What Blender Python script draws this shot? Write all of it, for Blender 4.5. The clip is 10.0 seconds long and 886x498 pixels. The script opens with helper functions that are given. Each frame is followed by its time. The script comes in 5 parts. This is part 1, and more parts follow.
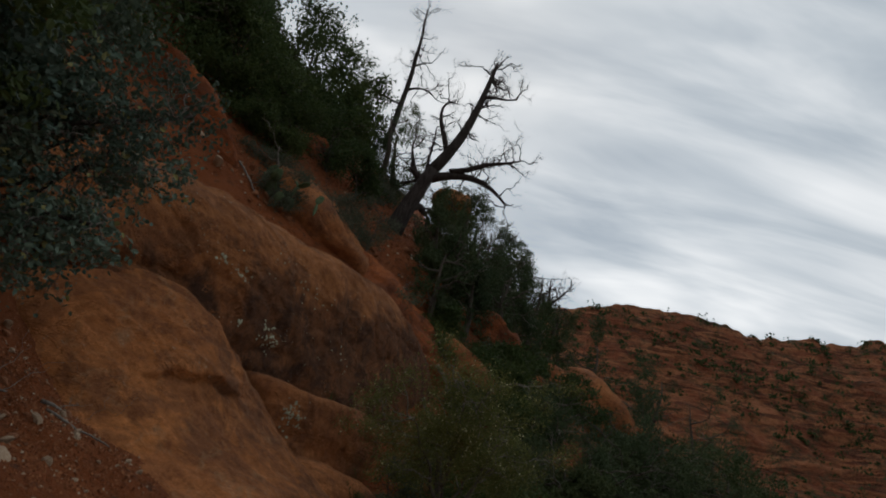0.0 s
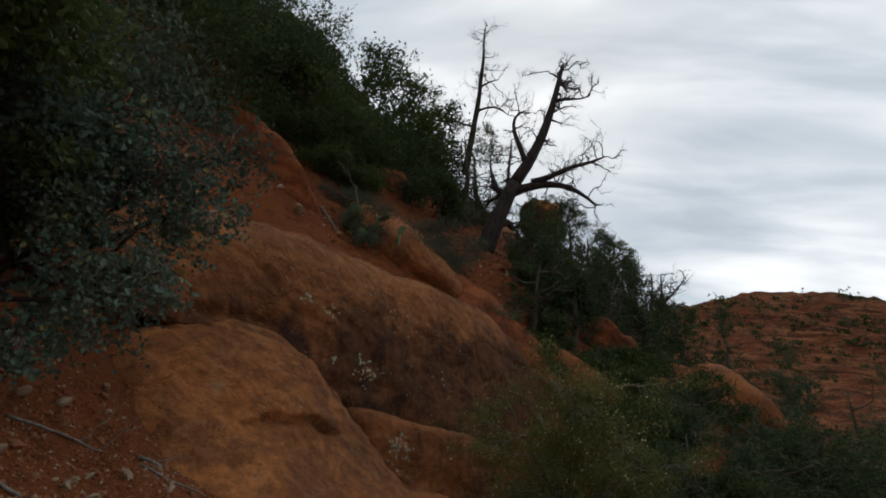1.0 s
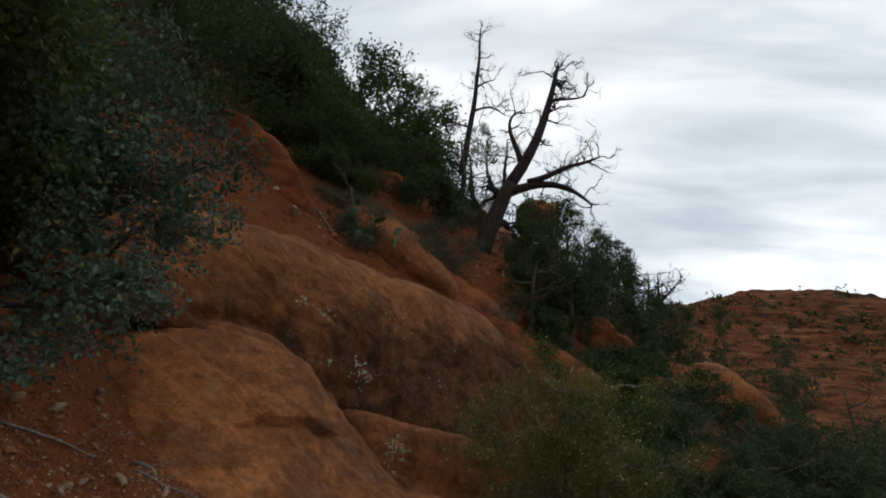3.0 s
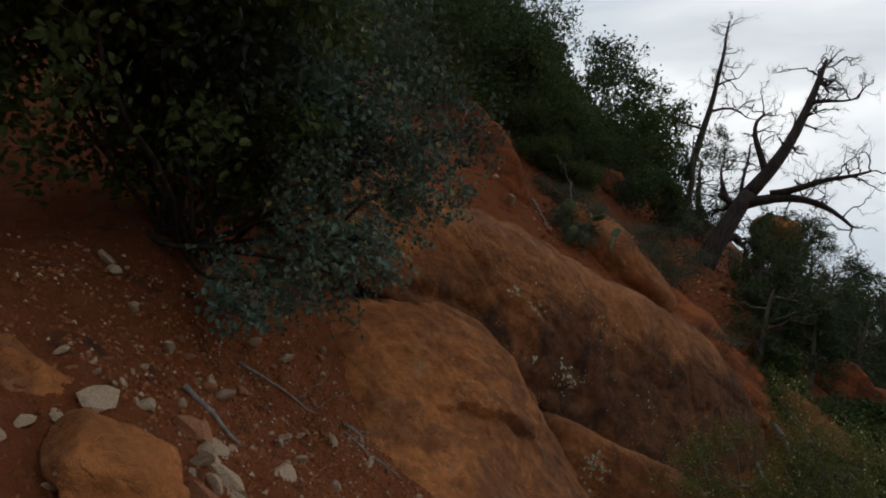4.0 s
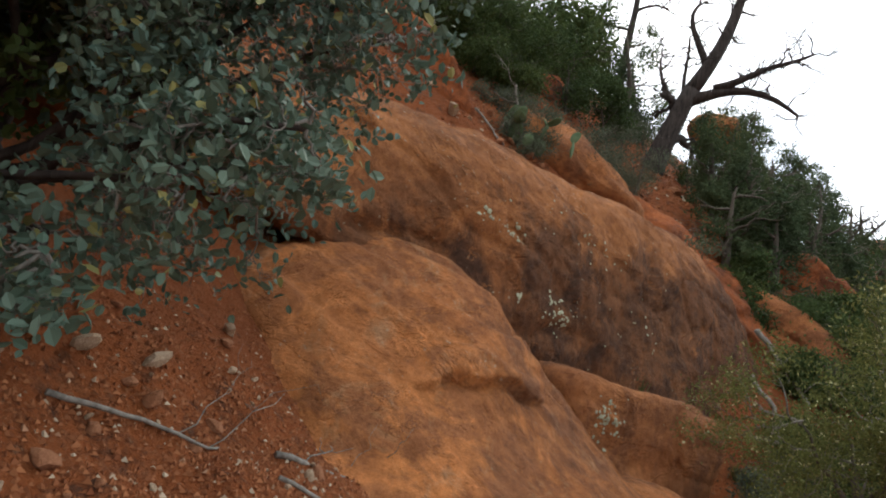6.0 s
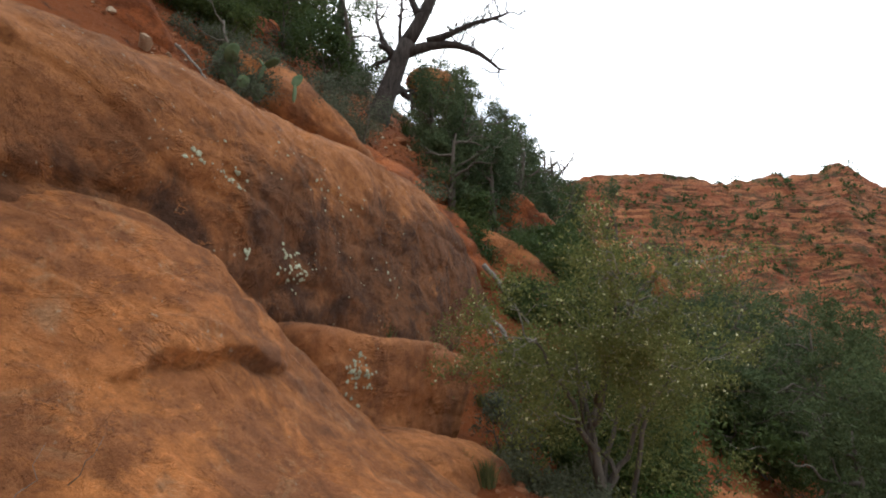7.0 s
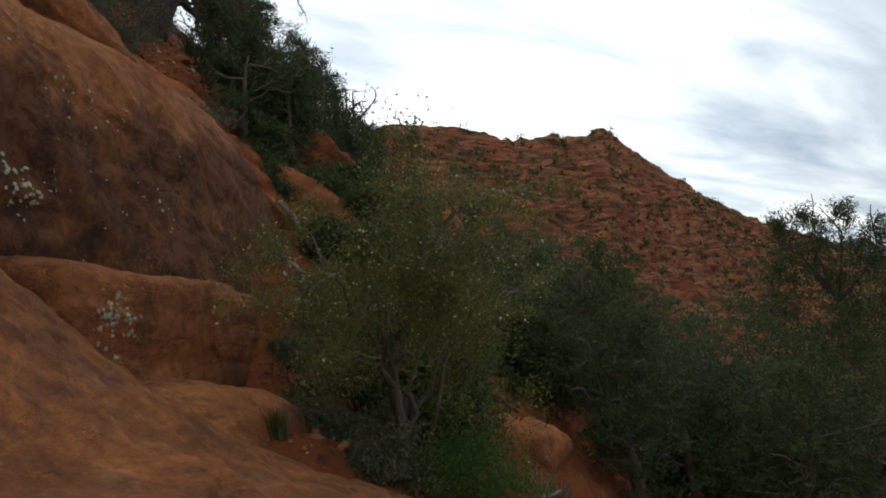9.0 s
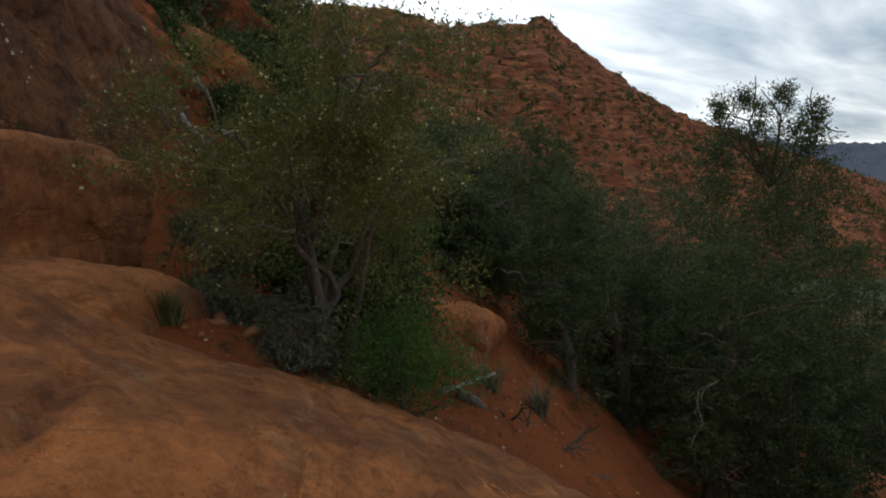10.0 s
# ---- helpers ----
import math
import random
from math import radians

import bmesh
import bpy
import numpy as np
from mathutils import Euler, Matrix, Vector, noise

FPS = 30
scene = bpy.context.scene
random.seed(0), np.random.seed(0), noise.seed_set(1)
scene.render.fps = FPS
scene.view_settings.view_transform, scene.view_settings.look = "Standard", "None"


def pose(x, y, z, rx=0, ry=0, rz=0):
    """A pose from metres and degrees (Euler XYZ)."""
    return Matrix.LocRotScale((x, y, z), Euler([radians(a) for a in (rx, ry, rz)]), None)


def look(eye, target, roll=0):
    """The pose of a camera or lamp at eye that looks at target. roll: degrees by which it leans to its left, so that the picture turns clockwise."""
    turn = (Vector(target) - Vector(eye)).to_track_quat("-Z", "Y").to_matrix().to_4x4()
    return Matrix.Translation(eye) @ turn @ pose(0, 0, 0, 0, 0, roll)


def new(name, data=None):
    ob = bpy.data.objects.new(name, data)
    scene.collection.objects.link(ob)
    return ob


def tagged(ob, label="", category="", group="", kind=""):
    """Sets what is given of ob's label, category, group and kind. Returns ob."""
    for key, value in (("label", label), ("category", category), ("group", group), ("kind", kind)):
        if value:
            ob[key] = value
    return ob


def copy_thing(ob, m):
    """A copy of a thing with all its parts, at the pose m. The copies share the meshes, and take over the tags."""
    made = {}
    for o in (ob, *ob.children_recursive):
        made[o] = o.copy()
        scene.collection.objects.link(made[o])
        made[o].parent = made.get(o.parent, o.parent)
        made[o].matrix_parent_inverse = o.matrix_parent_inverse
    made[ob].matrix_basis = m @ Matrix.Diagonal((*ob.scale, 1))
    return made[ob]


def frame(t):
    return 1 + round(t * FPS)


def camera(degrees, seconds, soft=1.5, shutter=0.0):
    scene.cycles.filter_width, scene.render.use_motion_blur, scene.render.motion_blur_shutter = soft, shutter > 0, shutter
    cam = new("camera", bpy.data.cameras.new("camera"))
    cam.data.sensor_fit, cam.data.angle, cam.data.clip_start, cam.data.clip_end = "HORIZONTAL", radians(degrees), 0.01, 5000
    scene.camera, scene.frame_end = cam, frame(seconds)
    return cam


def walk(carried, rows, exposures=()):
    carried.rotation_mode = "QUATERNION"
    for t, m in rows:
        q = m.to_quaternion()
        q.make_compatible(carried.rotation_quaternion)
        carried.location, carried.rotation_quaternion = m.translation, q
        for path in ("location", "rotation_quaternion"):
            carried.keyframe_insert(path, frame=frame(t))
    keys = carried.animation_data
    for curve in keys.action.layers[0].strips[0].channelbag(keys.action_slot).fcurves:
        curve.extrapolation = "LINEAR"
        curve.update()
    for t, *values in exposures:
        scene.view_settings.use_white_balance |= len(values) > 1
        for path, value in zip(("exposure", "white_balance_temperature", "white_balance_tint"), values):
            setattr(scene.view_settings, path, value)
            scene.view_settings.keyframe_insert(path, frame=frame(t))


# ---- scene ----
# ---- camera ----
cam = camera(73.0, 10.0, soft=1.95)
PATH = [
    (0, (-0.208, -0.259, -0.115), (-0.064, 1.608, 0.586), 10.1),
    (0.5, (-0.072, -0.135, -0.174), (-0.162, 1.739, 0.519), 9.2),
    (1, (0.050, 0.069, -0.137), (-0.149, 1.916, 0.603), 4.3),
    (1.5, (0.097, 0.068, -0.136), (-0.012, 1.921, 0.611), 1.8),
    (2, (0.089, 0.066, -0.126), (-0.061, 1.916, 0.617), 2.7),
    (3.5, (0.078, 0.046, -0.113), (-0.180, 1.888, 0.621), 5.8),
    (3.9, (-0.104, 0.245, -0.023), (-0.945, 1.953, 0.589), 18.0),
    (4, (-0.210, 0.397, -0.075), (-1.035, 2.110, 0.544), 17.5),
    (4.5, (-0.498, 0.540, 0.075), (-1.174, 2.299, 0.745), 12.9),
    (5, (-0.727, 1.106, 0.139), (-1.440, 2.897, 0.673), 11.5),
    (5.2, (-0.845, 1.286, 0.222), (-1.564, 3.093, 0.686), 12.9),
    (6.3, (-1.064, 1.938, 0.213), (-1.412, 3.836, 0.739), 3.0),
    (6.5, (-1.096, 2.061, 0.195), (-1.133, 3.974, 0.778), 0.4),
    (7, (-1.041, 2.321, 0.228), (-0.751, 4.258, 0.633), -2.2),
    (7.5, (-1.092, 2.531, 0.205), (-0.628, 4.438, 0.588), 0.3),
    (8, (-1.047, 2.573, 0.177), (-0.191, 4.348, 0.515), -1.8),
    (8.5, (-0.970, 2.624, 0.191), (-0.090, 4.402, 0.438), -3.8),
    (9, (-0.913, 2.772, 0.163), (0.003, 4.539, 0.359), -4.2),
    (9.5, (-0.868, 2.954, 0.121), (0.382, 4.511, 0.244), -5.0),
    (9.7, (-0.735, 3.120, 0.062), (0.618, 4.593, 0.053), -3.8),
    (10, (-0.584, 3.293, -0.010), (0.496, 4.968, -0.183), -4.0),
]
EXPOSURES = [(0, -0.9), (1.0, -0.65), (3.5, -0.5), (4.0, -0.6), (4.5, -0.25), (5.0, 0.1), (5.2, 0.35),
             (6.3, 1.05), (7.0, 1.1), (7.5, 0.8), (8.0, 0.25), (9.0, -0.05), (9.5, -0.18), (10.0, -0.10)]
walk(cam, [(t, look(eye, target, roll)) for t, eye, target, roll in PATH], EXPOSURES)

# ---- world and sun ----
SUN_HEIGHT, SUN_TURN = 40.0, 4.0
world = bpy.data.worlds.new("overcast_sky")
scene.world = world
world.use_nodes = True
wn, wl = world.node_tree.nodes, world.node_tree.links
wn.clear()
w_out = wn.new("ShaderNodeOutputWorld")
w_bg = wn.new("ShaderNodeBackground")
w_sky = wn.new("ShaderNodeTexSky")
w_sky.sky_type, w_sky.sun_disc = "NISHITA", False
w_sky.sun_elevation, w_sky.sun_rotation = radians(SUN_HEIGHT), radians(SUN_TURN)
w_dim = wn.new("ShaderNodeVectorMath")
w_dim.operation = "SCALE"
w_dim.inputs["Scale"].default_value = 0.10
wl.new(w_sky.outputs[0], w_dim.inputs[0])
w_co = wn.new("ShaderNodeTexCoord")
w_sep = wn.new("ShaderNodeSeparateXYZ")
wl.new(w_co.outputs["Generated"], w_sep.inputs[0])


def sky_math(op, a, b):
    n = wn.new("ShaderNodeMath")
    n.operation = op
    for k, v in enumerate((a, b)):
        if isinstance(v, (int, float)):
            n.inputs[k].default_value = v
        else:
            wl.new(v, n.inputs[k])
    return n.outputs[0]


# the cloud deck: the direction laid onto a flat layer overhead
w_up = sky_math("ADD", sky_math("MAXIMUM", w_sep.outputs[2], 0.0), 0.16)
w_flat = wn.new("ShaderNodeCombineXYZ")
wl.new(sky_math("DIVIDE", w_sep.outputs[0], w_up), w_flat.inputs[0])
wl.new(sky_math("DIVIDE", w_sep.outputs[1], w_up), w_flat.inputs[1])


def cloud_noise(scale, turn, stretch, detail):
    m = wn.new("ShaderNodeMapping")
    m.inputs["Rotation"].default_value = (0, 0, radians(turn))
    m.inputs["Scale"].default_value = (stretch, 1.0, 1.0)
    n = wn.new("ShaderNodeTexNoise")
    n.inputs["Scale"].default_value, n.inputs["Detail"].default_value = scale, detail
    n.inputs["Roughness"].default_value, n.inputs["Distortion"].default_value = 0.55, 0.5
    wl.new(w_flat.outputs[0], m.inputs[0])
    wl.new(m.outputs[0], n.inputs["Vector"])
    return n.outputs[0]


w_mix = sky_math("ADD", sky_math("MULTIPLY", cloud_noise(1.1, 25, 0.45, 4.0), 0.6),
                 sky_math("MULTIPLY", cloud_noise(3.6, 25, 0.30, 5.0), 0.4))
w_ramp = wn.new("ShaderNodeValToRGB")
ramp = w_ramp.color_ramp
ramp.elements[0].position, ramp.elements[0].color = 0.39, (0.46, 0.56, 0.66, 1)
ramp.elements[1].position, ramp.elements[1].color = 0.60, (1.42, 1.45, 1.46, 1)
mid = ramp.elements.new(0.49)
mid.color = (0.86, 0.94, 1.0, 1)
wl.new(w_mix, w_ramp.inputs[0])
w_blend = wn.new("ShaderNodeMix")
w_blend.data_type = "RGBA"
w_blend.inputs["Factor"].default_value = 0.85
wl.new(w_dim.outputs[0], w_blend.inputs["A"])
wl.new(w_ramp.outputs[0], w_blend.inputs["B"])
wl.new(w_blend.outputs["Result"], w_bg.inputs["Color"])
# the overcast is brightest round the hidden sun
w_dot = wn.new("ShaderNodeVectorMath")
w_dot.operation = "DOT_PRODUCT"
wl.new(w_co.outputs["Generated"], w_dot.inputs[0])
w_dot.inputs[1].default_value = (math.sin(radians(SUN_TURN)) * math.cos(radians(SUN_HEIGHT)), math.cos(radians(SUN_TURN)) * math.cos(radians(SUN_HEIGHT)), math.sin(radians(SUN_HEIGHT)))
w_glow = wn.new("ShaderNodeMapRange")
w_glow.interpolation_type = "SMOOTHSTEP"
w_glow.inputs["From Min"].default_value, w_glow.inputs["From Max"].default_value = -0.2, 1.0
w_glow.inputs["To Min"].default_value, w_glow.inputs["To Max"].default_value = 0.68, 1.26
wl.new(w_dot.outputs["Value"], w_glow.inputs["Value"])
wl.new(w_glow.outputs[0], w_bg.inputs["Strength"])
wl.new(w_bg.outputs[0], w_out.inputs[0])

sun = new("sun", bpy.data.lights.new("sun", "SUN"))
sun.data.energy, sun.data.angle, sun.data.color = 0.9, radians(25), (1.0, 0.95, 0.88)
az, el = radians(SUN_TURN), radians(SUN_HEIGHT)
sun.matrix_world = look((0, 0, 60), Vector((0, 0, 60)) - Vector((math.sin(az) * math.cos(el), math.cos(az) * math.cos(el), math.sin(el))))


# ---- materials ----
class Nodes:
    """Short hands for building one node material."""

    def __init__(self, name, rough=0.9, spec=0.25):
        self.mat = bpy.data.materials.new(name)
        self.mat.use_nodes = True
        self.n, self.l = self.mat.node_tree.nodes, self.mat.node_tree.links
        self.bsdf = self.n["Principled BSDF"]
        self.bsdf.inputs["Roughness"].default_value = rough
        self.bsdf.inputs["Specular IOR Level"].default_value = spec
        self.co = self.n.new("ShaderNodeTexCoord").outputs["Object"]

    def put(self, value, socket):
        if isinstance(value, (int, float)):
            socket.default_value = value
        elif isinstance(value, tuple):
            socket.default_value = (*value, 1)
        else:
            self.l.new(value, socket)

    def mapped(self, scale, turn=(0, 0, 0)):
        m = self.n.new("ShaderNodeMapping")
        m.inputs["Scale"].default_value = scale
        m.inputs["Rotation"].default_value = [radians(a) for a in turn]
        self.l.new(self.co, m.inputs[0])
        return m.outputs[0]

    def noise(self, scale, detail=4.0, rough=0.6, where=None, warp=0.0):
        t = self.n.new("ShaderNodeTexNoise")
        t.inputs["Scale"].default_value, t.inputs["Detail"].default_value = scale, detail
        t.inputs["Roughness"].default_value, t.inputs["Distortion"].default_value = rough, warp
        self.l.new(where or self.co, t.inputs["Vector"])
        return t.outputs[0]

    def ramp(self, value, low, high, a=(0, 0, 0), b=(1, 1, 1)):
        r = self.n.new("ShaderNodeValToRGB")
        r.color_ramp.elements[0].position, r.color_ramp.elements[0].color = low, (*a, 1)
        r.color_ramp.elements[1].position, r.color_ramp.elements[1].color = high, (*b, 1)
        self.l.new(value, r.inputs[0])
        return r.outputs[0]

    def mix(self, factor, a, b, blend="MIX"):
        m = self.n.new("ShaderNodeMix")
        m.data_type, m.blend_type = "RGBA", blend
        self.put(factor, m.inputs["Factor"])
        self.put(a, m.inputs["A"])
        self.put(b, m.inputs["B"])
        return m.outputs["Result"]

    def math(self, op, a, b=0.0):
        m = self.n.new("ShaderNodeMath")
        m.operation = op
        self.put(a, m.inputs[0])
        self.put(b, m.inputs[1])
        return m.outputs[0]

    def random(self):
        return self.n.new("ShaderNodeObjectInfo").outputs["Random"]

    def island(self):
        return self.n.new("ShaderNodeNewGeometry").outputs["Random Per Island"]

    def bump(self, height, strength, distance):
        b = self.n.new("ShaderNodeBump")
        b.inputs["Strength"].default_value, b.inputs["Distance"].default_value = strength, distance
        self.l.new(height, b.inputs["Height"])
        self.l.new(b.outputs[0], self.bsdf.inputs["Normal"])

    def done(self, colour):
        self.put(colour, self.bsdf.inputs["Base Color"])
        return self.mat


def sandstone(name, light, mid_tone, dark, varnish=0.5, tilt=(0, -24, 20), pale=0.0, specks=0.0, drift=None):
    """Red sandstone: broad soft beds, dark desert varnish, flaked sheets with fresh edges, pits and grain."""
    k = Nodes(name, 0.92, 0.15)
    slant = k.mapped((0.7, 0.7, 1.5), tilt)
    beds = k.noise(1.3, 7, 0.66, slant, 0.5)
    patch = k.noise(0.6, 6, 0.62, warp=0.6)
    mottle = k.noise(3.6, 8, 0.70, warp=0.4)
    grain = k.noise(85, 3, 0.75)
    run = k.noise(0.9, 8, 0.68, k.mapped((1.3, 1.3, 0.6), (0, 12, 0)), 0.6)
    col = k.mix(k.ramp(beds, 0.36, 0.64), light, mid_tone)
    col = k.mix(k.math("MULTIPLY", k.ramp(patch, 0.42, 0.66), 0.5), col, light)
    col = k.mix(k.math("MULTIPLY", k.ramp(mottle, 0.46, 0.68), 0.7), col, mid_tone)
    # drift grows the dark along an axis; on the boulder it also paints shade
    if drift:
        at = k.n.new("ShaderNodeSeparateXYZ")
        k.l.new(k.co, at.inputs[0])
        for axis in range(3):
            run = k.math("ADD", run, k.math("MULTIPLY", at.outputs[axis], drift[axis]))
        run = k.math("ADD", run, drift[3])
    stain_and_shade = k.math("MULTIPLY", k.ramp(run, 0.56 - 0.20 * varnish, 0.67 - 0.20 * varnish), k.ramp(mottle, 0.34, 0.60, (0.45, 0.45, 0.45), (1, 1, 1)))
    col = k.mix(k.math("MULTIPLY", stain_and_shade, min(1.0, 0.5 + 0.45 * varnish)), col, dark)
    # thin brown crusts with ragged edges
    ragged = k.noise(1.9, 10, 0.74, k.mapped((1.0, 1.0, 1.3), tilt), 0.3)
    crust = k.math("MULTIPLY", k.ramp(ragged, 0.49, 0.55), k.ramp(k.noise(0.7, 3, 0.5), 0.36, 0.55))
    col = k.mix(k.math("MULTIPLY", crust, 0.55 + 0.3 * varnish), col, tuple(0.5 * (m + d) for m, d in zip(mid_tone, dark)))
    # sheets that flaked away: a stepped level, its edges fresh and bright on one side
    level = k.math("MULTIPLY", k.noise(0.9, 7, 0.62, k.mapped((0.8, 0.8, 1.5), tilt), 0.5), 9.0)
    within = k.math("FRACT", level)
    sheet = k.math("SUBTRACT", level, within)
    tone = k.math("FRACT", k.math("MULTIPLY", sheet, 0.618))
    col = k.mix(0.55, col, k.ramp(tone, 0.0, 1.0, (0.58, 0.53, 0.50), (1.12, 1.10, 1.06)), "MULTIPLY")
    lip = k.math("MULTIPLY", k.ramp(within, 0.0, 0.10, (1, 1, 1), (0, 0, 0)), k.ramp(k.noise(1.7, 4, 0.6), 0.48, 0.60))
    col = k.mix(k.math("MULTIPLY", lip, 0.8), col, light)
    edge = k.math("MULTIPLY", k.ramp(within, 0.955, 0.99), k.ramp(k.noise(1.3, 4, 0.6), 0.50, 0.62))
    col = k.mix(k.math("MULTIPLY", edge, 0.7), col, dark)
    if pale:
        col = k.mix(k.math("MULTIPLY", k.ramp(k.noise(2.3, 8, 0.75, k.mapped((1.6, 1.0, 0.7), (0, 20, 30)), 0.6), 0.55, 0.68), pale), col, (0.50, 0.32, 0.18))
    fleck = k.noise(9, 9, 0.82)
    col = k.mix(0.75, col, k.ramp(fleck, 0.34, 0.66, (0.58, 0.53, 0.50), (1.48, 1.42, 1.36)), "MULTIPLY")
    pits = k.ramp(k.noise(22, 5, 0.8), 0.60, 0.70)
    col = k.mix(k.math("MULTIPLY", pits, 0.5), col, dark)
    if specks:
        spots = k.math("MULTIPLY", k.ramp(k.noise(30, 2, 0.5), 0.69, 0.72), k.ramp(k.noise(1.7, 4, 0.6), 0.48, 0.60))
        col = k.mix(k.math("MULTIPLY", spots, specks), col, (0.48, 0.45, 0.34))
    col = k.mix(0.35, col, k.ramp(grain, 0.25, 0.8, (0.5, 0.47, 0.45), (1, 1, 1)), "MULTIPLY")
    relief = k.math("ADD", k.math("MULTIPLY", beds, 0.5), k.math("ADD", k.math("MULTIPLY", mottle, 0.8), k.math("ADD", k.math("MULTIPLY", grain, 0.10), k.math("MULTIPLY", fleck, 0.35))))
    relief = k.math("ADD", relief, k.math("MULTIPLY", k.math("ADD", sheet, k.math("MULTIPLY", k.ramp(within, 0.9, 1.0), 1.0)), 0.16))
    relief = k.math("SUBTRACT", relief, k.math("MULTIPLY", pits, 0.18))
    k.bump(relief, 1.0, 0.085)
    return k.done(col)


# darker rightward and downward: varnish plus shade of the undercut put into colour
ROCK_BIG = sandstone("varnished_shaded_sandstone", (0.47, 0.190, 0.068), (0.31, 0.130, 0.056), (0.075, 0.042, 0.029), 0.95, specks=0.8, drift=(0.10, 0.0, -0.30, 0.60))
ROCK_SLAB = sandstone("orange_sandstone", (0.67, 0.262, 0.086), (0.46, 0.176, 0.066), (0.15, 0.076, 0.047), 0.62, pale=0.5, specks=0.4, drift=(0.0, 0.12, 0.0, -0.68))
ROCK_LEDGE = sandstone("brown_sandstone", (0.56, 0.230, 0.088), (0.38, 0.155, 0.066), (0.13, 0.068, 0.045), 0.45)
ROCK_RED = sandstone("red_sandstone", (0.42, 0.130, 0.042), (0.28, 0.088, 0.034), (0.09, 0.042, 0.028), 0.55)
ROCK_FAR = sandstone("pale_orange_sandstone", (0.46, 0.185, 0.072), (0.36, 0.138, 0.056), (0.17, 0.078, 0.045), 0.35)


def dirt_material():
    k = Nodes("red_dirt", 0.97, 0.1)
    big = k.noise(0.45, 6, 0.6, warp=0.5)
    small = k.noise(14, 6, 0.75)
    fine = k.noise(90, 3, 0.7)
    col = k.mix(k.ramp(big, 0.35, 0.65), (0.33, 0.098, 0.031), (0.21, 0.062, 0.024))
    col = k.mix(k.ramp(small, 0.48, 0.70), col, (0.29, 0.105, 0.045))
    col = k.mix(k.ramp(k.noise(5, 5, 0.7), 0.54, 0.68), col, (0.10, 0.048, 0.030))
    col = k.mix(k.math("MULTIPLY", k.ramp(k.noise(40, 2, 0.5), 0.67, 0.71), 0.6), col, (0.33, 0.17, 0.09))
    col = k.mix(0.4, col, k.ramp(fine, 0.3, 0.7, (0.45, 0.42, 0.4), (1, 1, 1)), "MULTIPLY")
    reach = k.n.new("ShaderNodeVectorMath")
    reach.operation = "LENGTH"
    k.l.new(k.co, reach.inputs[0])
    wooded = k.math("MULTIPLY", k.ramp(k.math("MULTIPLY", reach.outputs["Value"], 0.01), 0.35, 0.75), k.ramp(k.noise(0.05, 6, 0.7), 0.30, 0.42))
    col = k.mix(wooded, col, (0.040, 0.052, 0.024))
    k.bump(k.math("ADD", small, k.math("MULTIPLY", fine, 0.35)), 1.0, 0.06)
    return k.done(col)


DIRT = dirt_material()


def ridge_material():
    """Far red hillside: level beds of sandstone, soil and low green scrub between."""
    k = Nodes("layered_red_hillside", 0.95, 0.1)
    beds = k.noise(0.42, 7, 0.72, k.mapped((0.26, 0.26, 1.5), (4, -8, 0)), 0.9)
    col = k.mix(k.ramp(beds, 0.41, 0.57), (0.105, 0.042, 0.026), (0.44, 0.170, 0.080))
    col = k.mix(k.math("MULTIPLY", k.ramp(k.noise(0.12, 6, 0.7), 0.46, 0.62), 0.75), col, (0.26, 0.075, 0.036))
    col = k.mix(k.math("MULTIPLY", k.ramp(k.noise(0.22, 7, 0.8), 0.50, 0.62), 0.8), col, (0.060, 0.062, 0.032))
    k.bump(k.math("ADD", beds, k.noise(0.8, 6, 0.7)), 1.0, 1.2)
    return k.done(col)


RIDGE = ridge_material()


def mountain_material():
    # blue of the distant air is put into the rock colour, no real haze
    k = Nodes("haze_tinted_mountain", 1.0, 0.0)
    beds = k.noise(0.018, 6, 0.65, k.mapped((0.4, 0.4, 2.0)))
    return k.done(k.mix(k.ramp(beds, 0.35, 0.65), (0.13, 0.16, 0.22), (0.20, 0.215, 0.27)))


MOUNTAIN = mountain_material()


def leaf_material(name, a, b, gloss=0.7, dry=None, see=0.3):
    """Leaves with a tone of their own on each plant; some of the light goes through them."""
    k = Nodes(name, gloss, 0.12)
    r = k.island()
    col = k.mix(r, a, b)
    if dry:
        col = k.mix(k.ramp(k.math("FRACT", k.math("MULTIPLY", r, 37.7)), 0.95, 0.97), col, dry)
    col = k.mix(0.55, col, k.ramp(k.noise(1.6, 4, 0.65), 0.32, 0.68, (0.45, 0.47, 0.45), (1, 1, 1)), "MULTIPLY")
    col = k.mix(0.7, col, k.ramp(k.random(), 0.0, 1.0, (0.62, 0.72, 0.74), (1.0, 0.94, 0.80)), "MULTIPLY")
    through_leaf = k.n.new("ShaderNodeBsdfTranslucent")
    k.l.new(col, through_leaf.inputs["Color"])
    both = k.n.new("ShaderNodeMixShader")
    both.inputs[0].default_value = see
    k.done(col)
    k.l.new(k.bsdf.outputs[0], both.inputs[1])
    k.l.new(through_leaf.outputs[0], both.inputs[2])
    k.l.new(both.outputs[0], k.n["Material Output"].inputs["Surface"])
    return k.mat


